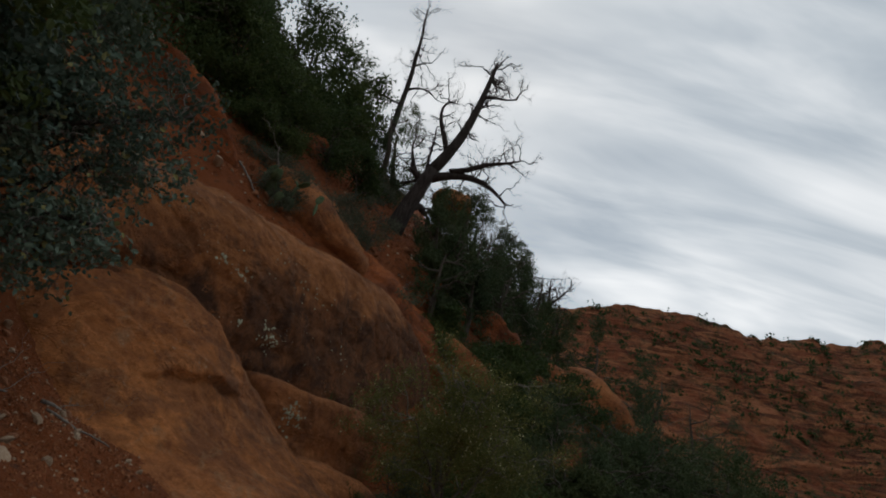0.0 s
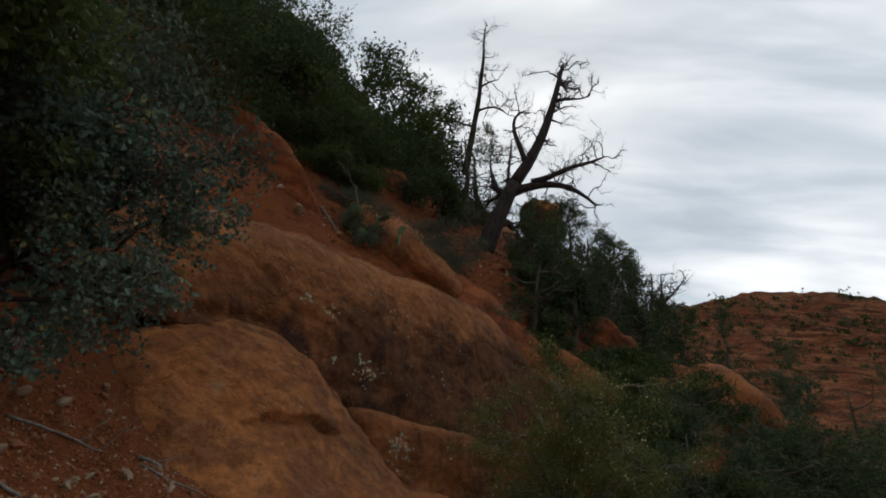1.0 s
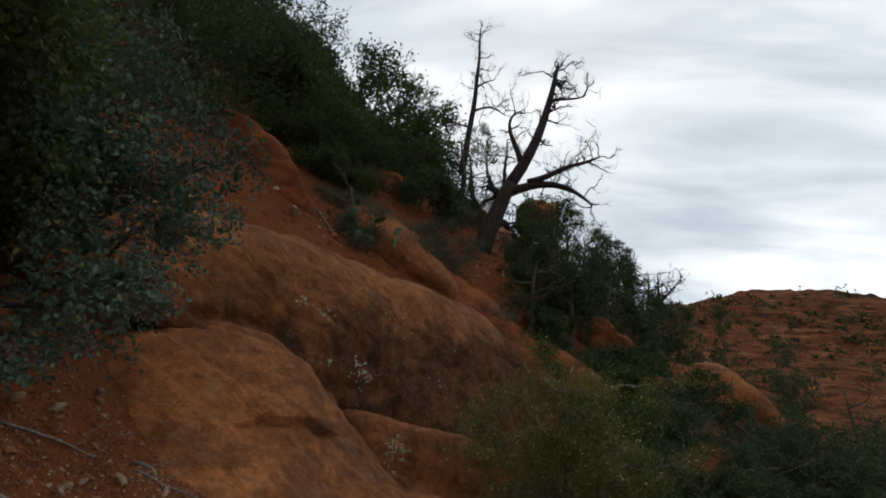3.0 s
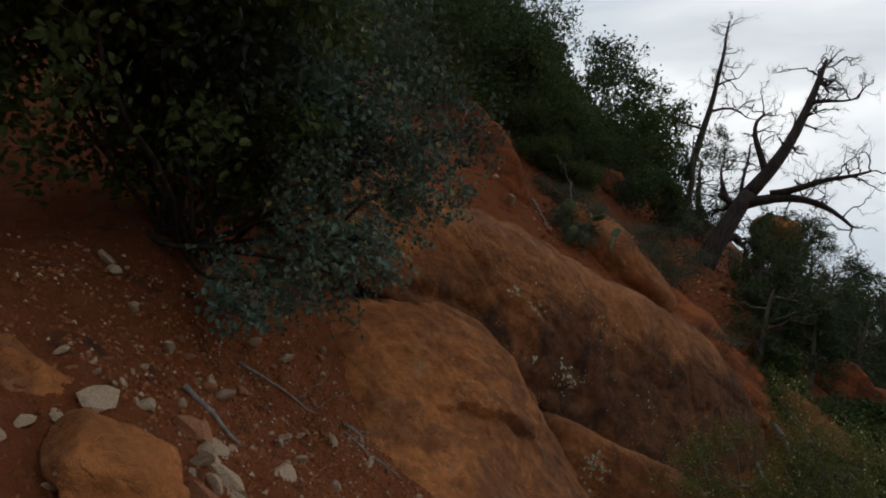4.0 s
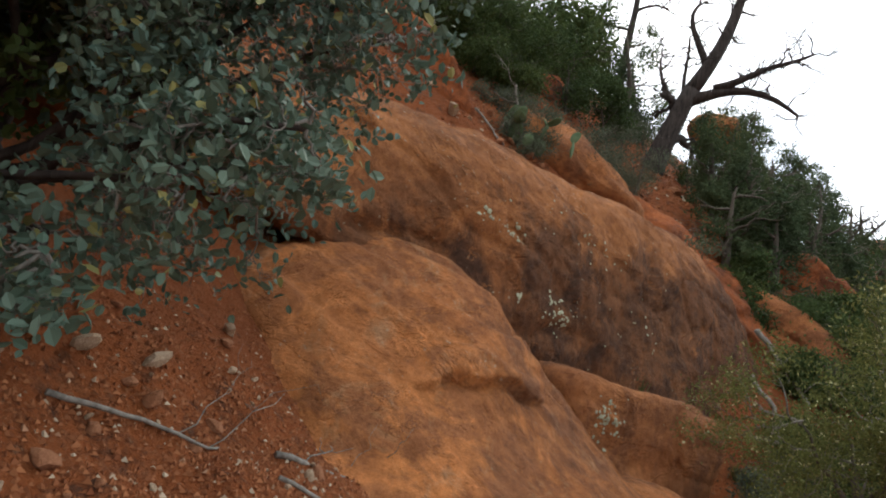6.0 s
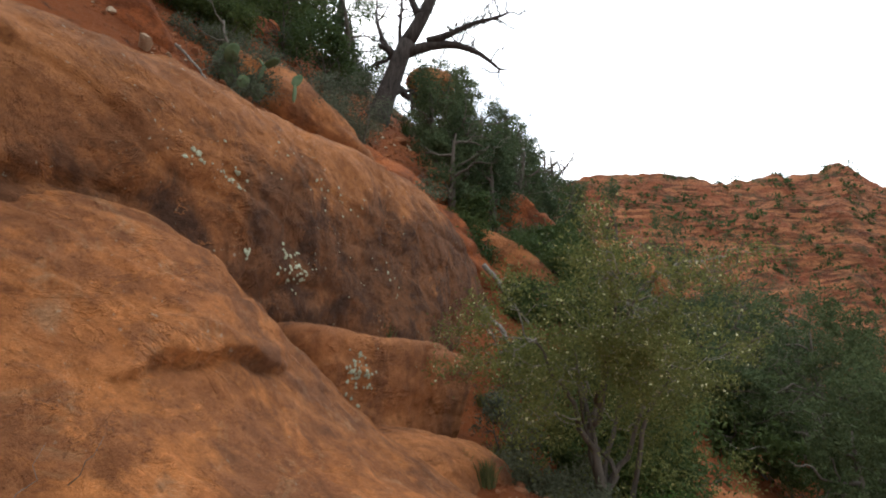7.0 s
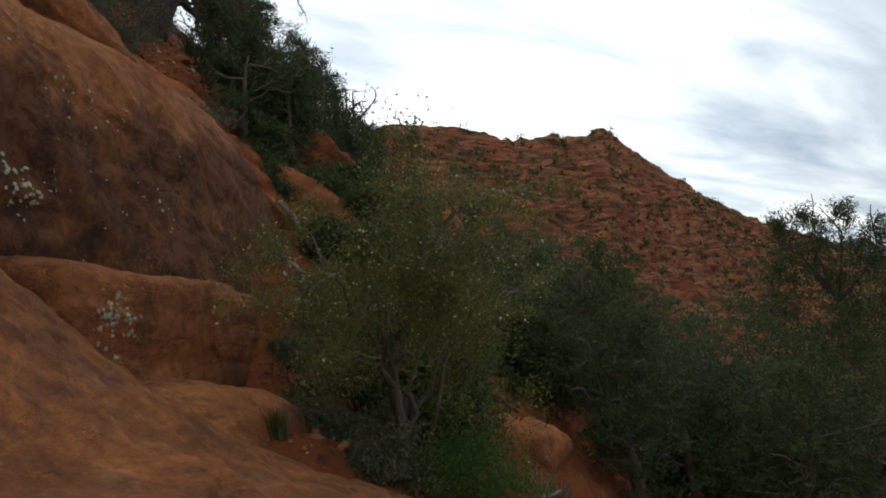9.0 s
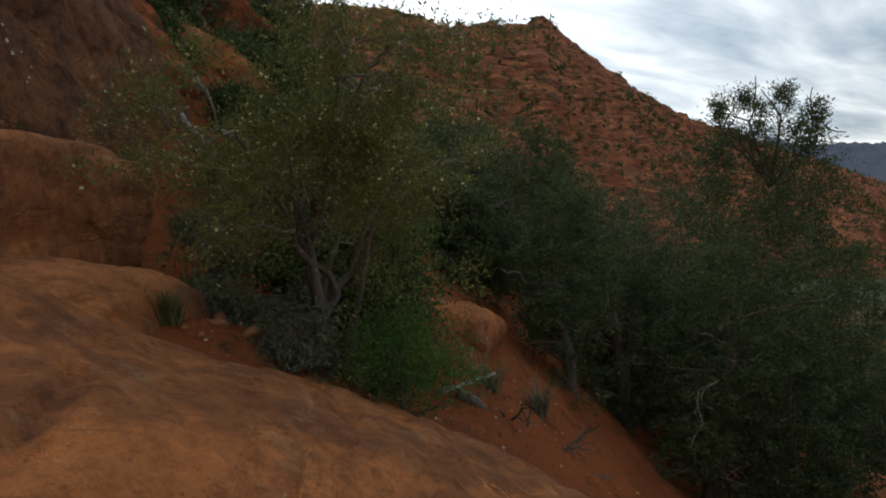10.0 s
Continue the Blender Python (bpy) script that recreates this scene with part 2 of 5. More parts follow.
LEAF_BLUE = leaf_material("grey_green_leaf", (0.11, 0.165, 0.122), (0.20, 0.265, 0.205), 0.5, (0.40, 0.36, 0.14), 0.2)
LEAF_GREY = leaf_material("dull_green_leaf", (0.060, 0.088, 0.062), (0.125, 0.160, 0.115), 0.6)
LEAF_OAK = leaf_material("dark_green_leaf", (0.058, 0.090, 0.030), (0.115, 0.155, 0.055), 0.6)
LEAF_PINE = leaf_material("pine_needle_green", (0.066, 0.094, 0.044), (0.120, 0.152, 0.074), 0.7)
LEAF_JUNIPER = leaf_material("juniper_green", (0.058, 0.084, 0.036), (0.128, 0.156, 0.070), 0.75)
LEAF_OLIVE = leaf_material("olive_leaf", (0.132, 0.148, 0.048), (0.235, 0.245, 0.084), 0.65, (0.46, 0.42, 0.20))
LEAF_SAGE = leaf_material("grey_sage_leaf", (0.105, 0.118, 0.078), (0.19, 0.20, 0.14), 0.8)
LEAF_BRIGHT = leaf_material("fresh_green_leaf", (0.06, 0.14, 0.028), (0.12, 0.22, 0.055), 0.6)
FLOWER = leaf_material("cream_petal", (0.66, 0.62, 0.34), (0.80, 0.76, 0.48), 0.6)
GRASS = leaf_material("dry_grass", (0.24, 0.21, 0.09), (0.17, 0.18, 0.07), 0.8)


def wood_material(name, a, b, scale=14):
    k = Nodes(name, 0.9, 0.2)
    g = k.noise(scale, 6, 0.7, k.mapped((1, 1, 0.22)), 0.4)
    k.bump(g, 0.8, 0.012)
    return k.done(k.mix(k.ramp(g, 0.35, 0.65), a, b))


BARK = wood_material("grey_brown_bark", (0.055, 0.044, 0.036), (0.14, 0.115, 0.092))
DEAD_DARK = wood_material("weathered_dark_wood", (0.022, 0.017, 0.015), (0.075, 0.058, 0.05))
DEAD_GREY = wood_material("silver_dead_wood", (0.13, 0.112, 0.095), (0.29, 0.258, 0.22), 20)


def plain_stone(name, a, b, scale=12):
    k = Nodes(name, 0.9, 0.2)
    g = k.noise(scale, 6, 0.7)
    col = k.mix(k.ramp(g, 0.35, 0.65), a, b)
    col = k.mix(0.6, col, k.ramp(k.random(), 0.0, 1.0, (0.55, 0.5, 0.46), (1, 1, 1)), "MULTIPLY")
    k.bump(g, 0.6, 0.012)
    return k.done(col)


STONE_PALE = plain_stone("cream_stone", (0.33, 0.20, 0.12), (0.56, 0.43, 0.30))
STONE_RED = plain_stone("rusty_stone", (0.26, 0.10, 0.05), (0.40, 0.18, 0.09))
LICHEN = plain_stone("pale_lichen", (0.42, 0.42, 0.27), (0.62, 0.62, 0.46), 60)


def gravel_material():
    k = Nodes("mixed_gravel", 0.95, 0.15)
    r = k.island()
    col = k.mix(k.ramp(r, 0.0, 0.75), (0.15, 0.046, 0.018), (0.31, 0.115, 0.048))
    return k.done(k.mix(k.ramp(r, 0.92, 0.96), col, (0.44, 0.33, 0.23)))


GRAVEL = gravel_material()
CACTUS = plain_stone("cactus_green", (0.085, 0.135, 0.065), (0.15, 0.20, 0.105), 8)


# ---- helpers for meshes ----
def part(name, verts, faces, material, parent=None, label="", smooth=True):
    me = bpy.data.meshes.new(name)
    me.from_pydata([tuple(v) for v in np.asarray(verts).tolist()], [], [tuple(f) for f in (faces.tolist() if isinstance(faces, np.ndarray) else faces)])
    me.materials.append(material)
    if smooth:
        me.shade_smooth()
    me.update()
    ob = new(name, me)
    if parent:
        ob.parent = parent
    if label:
        ob["label"] = label
    return ob


def holder(name, m, label, category, group="", kind=""):
    ob = new(name)
    ob.empty_display_size = 0.1
    ob.matrix_world = m
    return tagged(ob, label, category, group, kind)


def ico(levels):
    bm = bmesh.new()
    bmesh.ops.create_icosphere(bm, subdivisions=levels, radius=1.0)
    v = np.array([p.co[:] for p in bm.verts])
    f = [tuple(p.index for p in q.verts) for q in bm.faces]
    bm.free()
    return v, f


ICO = {n: ico(n) for n in (2, 3, 4, 5, 6)}


def smax(a, b, k):
    return 0.5 * (a + b + np.sqrt((a - b) ** 2 + k))


def step(a, b, v):
    u = np.clip((v - a) / (b - a), 0, 1)
    return u * u * (3 - 2 * u)


def height(x, y):
    """The lie of the land, without small bumps: a steep hillside up to the left, a bench along the way, a gully and a valley to the right."""
    x, y = np.asarray(x, float), np.asarray(y, float)
    slope = 3.80 - 0.85 * (x + 0.55) + 0.72 * (y - 11.9)
    slope = slope - 0.10 * np.maximum(0, y - 13.5)
    slope = slope - 0.80 * np.exp(-((x - 1.1) / 1.2) ** 2) * step(6.6, 7.8, y) * (1 - step(12.6, 14.6, y))
    slope = slope - 0.056 * np.maximum(0, y - 23.5 - 0.3 * np.minimum(x, 0)) ** 2
    slope = -smax(-slope, -26 + 0 * x, 20.0)
    along = np.clip((y + 4) / 7.2, 0, 1) * 7.2 - 4
    away = np.hypot(x + 0.19 * along, y - along)
    bench = -1.42 - 0.48 * x + 0.60 * np.maximum(0, -2.35 - x)
    w = 1 - step(1.9, 4.4, away)
    near = slope * (1 - w) + bench * w
    # sunk under the great boulder and the slab
    near = near - 2.4 * np.exp(-((x + 2.9) / 1.5) ** 2 - ((y - 6.9) / 1.0) ** 2) - 1.0 * np.exp(-((x + 1.0) / 1.0) ** 2 - ((y - 7.8) / 1.0) ** 2)
    near = near - 1.25 * np.exp(-((x + 0.4) / 1.0) ** 2 - ((y - 9.1) / 1.1) ** 2)
    far = np.hypot(x, y)
    valley = -8 - 0.10 * np.maximum(0, x - 12) - 32 * step(60, 500, far)
    return smax(near, valley, 6.0)


def bumps(x, y, z):
    p = Vector((x, y, z))
    return 0.13 * noise.noise(p * 0.8) + 0.07 * noise.noise(p * 2.3) + 0.03 * noise.noise(p * 5.1) + 0.014 * noise.noise(p * 12.0)


def ground_at(x, y):
    z = float(height(x, y))
    return z + bumps(x, y, 0.0)


# ---- ground ----
def build_ground():
    fine = np.radians(np.linspace(-80, 80, 320))
    rest = np.radians(np.linspace(80, 280, 60))[1:-1]
    turns = np.concatenate([fine, rest])
    reach = np.concatenate([np.geomspace(0.15, 1.5, 14)[:-1], np.geomspace(1.5, 45, 200)[:-1], np.geomspace(45, 4500, 60)])
    a, r = np.meshgrid(turns, reach)
    x, y = -0.4 + r * np.sin(a), 1.5 + r * np.cos(a)
    z = height(x, y)
    flat = np.stack([x.ravel(), y.ravel()], 1)
    amp = np.array([bumps(px, py, 0.0) if rr < 80 else 3 * noise.noise(Vector((px * 0.02, py * 0.02, 0))) for (px, py), rr in zip(flat.tolist(), r.ravel().tolist())])
    verts = np.column_stack([flat, z.ravel() + amp])
    n, m = a.shape
    i = np.arange(n - 1)[:, None] * m
    j = np.arange(m)[None, :]
    k = (j + 1) % m
    faces = np.stack([(i + j), (i + k), (i + m + k), (i + m + j)], -1).reshape(-1, 4)
    verts = np.vstack([verts, [-0.4, 1.5, ground_at(-0.4, 1.5)]])
    fan = [(len(verts) - 1, (q + 1) % m, q) for q in range(m)]
    ob = part("ground", verts, faces[:, ::-1].tolist() + fan, DIRT)
    return tagged(ob, "steep hillside of loose red dirt with pebbles and patches of rock", "ground", kind="structure")


build_ground()


# ---- rocks ----
def carve(p, cuts):
    """How far a point near one of the cracks is set back."""
    back = 0.0
    for a, b, width, depth, axis in cuts:
        a, b, p = Vector(a), Vector(b), Vector(p)
        if axis is not None:
            a[axis] = b[axis] = p[axis] = 0.0
        t = max(0.0, min(1.0, (p - a).dot(b - a) / (b - a).length_squared))
        wob = 0.06 * noise.noise(p * 3.0) + 0.03 * noise.noise(p * 9.0)
        d = (p - (a + t * (b - a))).length + wob
        back = max(back, depth * math.exp(-(d / width) ** 2))
    return back


def plates(p, s, thick, size=1.0):
    """Weathered sheets that end in small sharp steps."""
    level = 2.2 * noise.noise(p * (0.9 / size) + s) + 0.9 * noise.noise(p * (2.4 / size) - s) + 0.35 * noise.noise(p * (6.5 / size) + s)
    low = math.floor(level * 1.6)
    t = level * 1.6 - low
    return thick * (low + min(1.0, t * 7.0) * 0.9 + 0.1 * t)


def joints(p, s, size, deep):
    """Cracks between the blocks of a jointed rock, and each block set in or out a little."""
    q = Vector((p.x * 0.9, p.y * 0.9, p.z * 1.25 + 0.3 * p.x)) / size + s
    q += Vector((noise.noise(p * 1.9 / size), noise.noise(p * 1.9 / size + s), 0)) * 0.22
    gap, seeds = noise.voronoi(q)
    crack = math.exp(-((gap[1] - gap[0]) / 0.045) ** 2)
    keep = min(1.0, max(0.0, 0.55 + 1.6 * noise.noise(p * 0.8 / size - s)))
    return deep * (crack * keep + 0.9 * noise.cell(seeds[0] * 7.3))


class Rock:
    """A weathered rock: a rounded block with bulges, slanting beds and grain."""

    def __init__(self, centre, radii, turn, square=2.0, rough=1.0, beds=0.03, seed=0.0, cuts=(), chips=0, under=0.0, lump=1.0):
        self.m = pose(*centre, *turn)
        self.radii, self.square, self.rough, self.beds, self.seed, self.cuts = radii, square, rough, beds, seed, cuts
        self.under, self.lump = under, lump
        rng = random.Random(int(seed * 10) + 5)
        self.planes = []
        for _ in range(chips):
            v = Vector([rng.gauss(0, 1) for _ in range(3)]).normalized()
            self.planes.append((v, rng.uniform(0.70, 0.97)))

    def spot(self, d):
        """World place on the surface in the local direction d."""
        e = self.square
        k = (abs(d[0]) ** e + abs(d[1]) ** e + abs(d[2]) ** e) ** (-1 / e)
        if self.planes:
            u = Vector(d)
            total = k ** -26
            for v, h in self.planes:
                c = u.dot(v)
                if c > 0.05:
                    total += (h / c) ** -26
            k = total ** (-1 / 26) * 1.05
        tuck = 1 - self.under * min(1.0, max(0.0, -d[2] * k * 1.3)) if self.under else 1.0
        p = self.m @ Vector((d[0] * k * self.radii[0], d[1] * k * self.radii[1] * tuck, d[2] * k * self.radii[2]))
        n = (self.m.to_3x3() @ Vector((d[0] / self.radii[0], d[1] / self.radii[1], d[2] / self.radii[2]))).normalized()
        s = Vector((self.seed, self.seed * 0.7, -self.seed))
        g = self.lump
        out = 0.16 * g * noise.noise(p * (0.55 / g) + s) + 0.08 * g * noise.noise(p * (1.5 / g) + s) + 0.035 * g * noise.noise(p * (4.0 / g) + s) + 0.010 * noise.noise(p * 11.0 + s)
        layer = (p.z + 0.25 * p.x + 0.10 * p.y) * 3.2 + 1.1 * noise.noise(p * 0.7 + s)
        out += self.beds * (abs((layer % 1.0) - 0.5) * 2 - 0.5) * (0.5 + noise.noise(p * 0.9 - s))
        out += plates(p, s, 0.022 * min(1.0, g), g)
        if self.planes:
            out -= joints(p, s, 1.1 * g, 0.05 * min(1.2, g))
        out *= self.rough
        if self.cuts:
            out -= carve(p, self.cuts)
        return p + n * out, n

    def build(self, name, material, label, category="rock", levels=5, group=""):
        v, f = ICO[levels]
        verts = [self.spot(d)[0] for d in v.tolist()]
        inv = self.m.inverted()
        ob = part(name, [tuple(inv @ p) for p in verts], f, material)
        ob.matrix_world = self.m
        return tagged(ob, label, category, group)


# ---- the sloping outcrop: rounded masses grown into one another ----
def mass(p, centre, radii, turn, e=2.0):
    """Distance, roughly, from the points p to a rounded mass."""
    rot = np.array(pose(0, 0, 0, *turn).to_3x3())
    r = np.array(radii)
    q = ((p - np.array(centre)) @ rot) / r
    k0 = (np.abs(q) ** e).sum(-1) ** (1 / e)
    k1 = np.linalg.norm(q / r, axis=-1) + 1e-9
    return k0 * (k0 - 1) / k1


def grown(a, b, k):
    h = np.clip(0.5 + 0.5 * (b - a) / k, 0, 1)
    return b + (a - b) * h - k * h * (1 - h)


def outcrop_field(p):
    block = mass(p, (-2.55, 6.15, -0.67), (1.42, 1.64, 2.11), (30.7, -29.0, -35.6), 2.82)
    near = mass(p, (-0.32, 4.42, -2.17), (3.05, 3.26, 1.19), (16.3, 25.3, 6.1), 2.56)
    return grown(block, near, 0.45)


def shell(field, low, high, cell):
    """The surface field = 0 inside a box as vertices and quads, one vertex in each cell that it crosses."""
    size = [int((b - a) / cell) + 1 for a, b in zip(low, high)]
    axes = [low[k] + cell * np.arange(size[k]) for k in range(3)]
    values = np.empty(size, np.float32)
    for k, x in enumerate(axes[0]):
        y, z = np.meshgrid(axes[1], axes[2], indexing="ij")
        values[k] = field(np.stack([np.full_like(y, x), y, z], -1))
    inside = values < 0
    nx, ny, nz = size
    corner = [(a, b, c) for a in (0, 1) for b in (0, 1) for c in (0, 1)]
    count = sum(inside[a:nx - 1 + a, b:ny - 1 + b, c:nz - 1 + c].astype(np.int8) for a, b, c in corner)
    cells = np.argwhere((count > 0) & (count < 8))
    place, hits = np.zeros((len(cells), 3)), np.zeros((len(cells), 1))
    for a in corner:
        for axis in range(3):
            if a[axis]:
                continue
            b = list(a)
            b[axis] = 1
            va = values[tuple((cells + a).T)]
            vb = values[tuple((cells + b).T)]
            cross = (va < 0) != (vb < 0)
            t = np.where(cross, va / np.where(cross, va - vb, 1), 0)[:, None]
            place += np.where(cross[:, None], np.array(a) + t * (np.array(b) - np.array(a)), 0)
            hits += cross[:, None]
    verts = np.array(low) + cell * (cells + place / np.maximum(hits, 1))
    number = np.full((nx, ny, nz), -1, np.int64)
    number[tuple(cells.T)] = np.arange(len(cells))
    quads = []
    for axis in range(3):
        u, v = (axis + 1) % 3, (axis + 2) % 3
        step_a = [slice(None)] * 3
        step_b = [slice(None)] * 3
        step_a[axis], step_b[axis] = slice(0, -1), slice(1, None)
        flip = inside[tuple(step_a)] != inside[tuple(step_b)]
        e = np.argwhere(flip)
        e = e[(e[:, u] > 0) & (e[:, v] > 0)]
        out = inside[tuple(e.T)]
        ring = []
        for du, dv in ((0, 0), (1, 0), (1, 1), (0, 1)):
            c = e.copy()
            c[:, u] -= du
            c[:, v] -= dv
            ring.append(number[tuple(c.T)])
        q = np.stack(ring, 1)
        q = np.where(out[:, None], q, q[:, ::-1])
        quads.append(q[(q >= 0).all(1)])
    return verts, np.concatenate(quads)


LEDGES = [((-2.06, 0.27), (-2.0, 0.30), (-1.91, 0.35), (-1.76, 0.37), (-1.52, 0.36), (-1.35, 0.34))]


def lips(p):
    """Overhanging edges of broken sheets across the front of the slab: proud above the line, set back below it."""
    out = 0.0
    if p.y < 6.3:
        for n, line in enumerate(LEDGES):
            if line[0][0] < p.x < line[-1][0]:
                z = float(np.interp(p.x, [q[0] for q in line], [q[1] for q in line])) + 0.05 * noise.noise(p * 4.0) + 0.02 * noise.noise(p * 11.0)
                ends = min(1.0, (p.x - line[0][0]) * 6, (line[-1][0] - p.x) * 6)
                dz = p.z - z
                if 0 <= dz < 0.35:
                    out += ends * 0.065 * (1 - dz / 0.35)
                elif -0.08 < dz < 0:
                    out -= ends * 0.04 * (1 + dz / 0.08)
    return out


def weathered(verts, field, cuts, seed, beds, rough=1.0):
    """Bulges, beds, pits and cracks added to a shell."""
    e = 0.01
    grad = np.stack([field(verts + np.eye(3)[k] * e) - field(verts - np.eye(3)[k] * e) for k in range(3)], -1)
    grad /= np.linalg.norm(grad, axis=1, keepdims=True) + 1e-9
    s = Vector((seed, -seed, seed * 0.5))
    out = []
    for v, g in zip(verts.tolist(), grad.tolist()):
        p = Vector(v)
        calm = 1.0 if seed != 3.0 else 0.12
        o = calm * (0.10 * noise.noise(p * 0.7 + s) + 0.05 * noise.noise(p * 1.7 + s)) + 0.022 * noise.noise(p * 4.3 + s) + 0.009 * noise.noise(p * 11 + s)
        layer = (p.z + 0.30 * p.x + 0.12 * p.y) * 2.6 + 1.3 * noise.noise(p * 0.6 + s) + 0.3 * noise.noise(p * 2.2 + s)
        part_of = layer % 1.0
        o += beds * (min(part_of * 1.2, (1 - part_of) * 6) - 0.5) * max(0.0, 0.35 + noise.noise(p * 0.8 - s))
        o = (o + plates(p, s, 0.022 if seed != 3.0 else 0.019) - 0.012 - 0.055 * (1 - calm) - joints(p, s, 1.5, 0.035 * calm)) * rough - carve(p, cuts)
        if seed == 3.0:
            o += lips(p)
        out.append((v[0] + g[0] * o, v[1] + g[1] * o, v[2] + g[2] * o))
    return out


# ---- the huge boulder and the ledge at its foot ----
def boulder_field(p):
    barrel = mass(p, (-8.96, -0.36, -1.9), (16.42, 1.42, 3.49), (3.5, -8.5, 52.4), 3.05)
    end = -2.4 - (0.61 * (p[..., 0] + 2.9) + 0.79 * (p[..., 1] - 5.2))
    under = 0.30 - 0.22 * (0.61 * (p[..., 0] + 1.0) + 0.79 * (p[..., 1] - 7.9)) - 0.35 * (0.79 * (p[..., 0] + 1.0) - 0.61 * (p[..., 1] - 7.9)) - p[..., 2]
    barrel = -grown(-barrel, -end, 0.5)
    return -grown(-barrel, -under * 0.9, 0.25)


def ledge_field(p):
    step_a = mass(p, (-1.02, 7.72, 0.08), (0.98, 0.42, 0.50), (4, 2, 52), 9.0)
    step_b = mass(p, (-0.38, 8.25, 0.00), (0.42, 0.30, 0.46), (6, 6, 50), 6.0)
    apron = mass(p, (-0.62, 7.35, -0.75), (1.0, 0.75, 0.55), (0, 14, 45), 2.3)
    return np.minimum(np.minimum(step_a, step_b), apron)


def build_boulder():
    v, f = shell(boulder_field, (-6.6, 2.6, -2.2), (1.4, 11.6, 3.6), 0.042)
    cuts = [((-2.81, 5.38, 1.31), (-2.35, 6.0, 1.41), 0.035, 0.07, None), ((-2.35, 6.0, 1.41), (-2.25, 6.0, 1.10), 0.035, 0.06, None),
            ((-1.98, 6.6, 1.72), (-1.60, 7.05, 1.50), 0.03, 0.05, None), ((-1.5, 7.6, 2.1), (-0.9, 8.3, 1.9), 0.035, 0.04, None)]
    verts = weathered(v, boulder_field, cuts, 1.0, 0.05, 0.8)
    ob = part("boulder", verts, f, ROCK_BIG)
    tagged(ob, "huge rounded red sandstone boulder with dark varnish, painted shade and lichen", "rock")
    v, g = shell(ledge_field, (-2.1, 6.2, -1.6), (0.7, 9.2, 0.9), 0.028)
    low = weathered(v, ledge_field, [((-0.70, 8.1, 0.5), (-0.62, 7.9, -0.1), 0.04, 0.08, None)], 12.0, 0.04, 0.6)
    ledge = part("rock_ledge", low, g, ROCK_LEDGE)
    tagged(ledge, "low flat sandstone ledge with pale lichen below the boulder", "rock")
    return ob, verts, f, ledge, low, g


boulder, BIG_VERTS, BIG_FACES, shelf, SHELF_VERTS, SHELF_FACES = build_boulder()


def build_outcrop():
    v, f = shell(outcrop_field, (-4.8, 1.0, -4.2), (3.2, 8.6, 2.0), 0.031)
    cuts = [((-0.54, 5.68, 0.0), (-0.66, 5.2, 0.0), 0.045, 0.075, 2), ((-0.66, 5.2, 0.0), (-0.84, 4.6, 0.0), 0.045, 0.075, 2),
            ((0.59, 6.1, 0.0), (0.45, 5.5, 0.0), 0.04, 0.035, 2), ((-0.57, 5.2, -0.53), (-0.53, 5.12, -0.55), 0.035, 0.06, None),
            ((-2.06, 5.1, 0.27), (-1.91, 5.3, 0.33), 0.028, 0.07, None), ((-1.91, 5.3, 0.33), (-1.35, 5.95, 0.33), 0.028, 0.07, None)]
    ob = part("rock_slab", weathered(v, outcrop_field, cuts, 3.0, 0.07, 0.85), f, ROCK_SLAB)
    tagged(ob, "broad sloping orange sandstone slab with cracks and worn ledges", "rock")


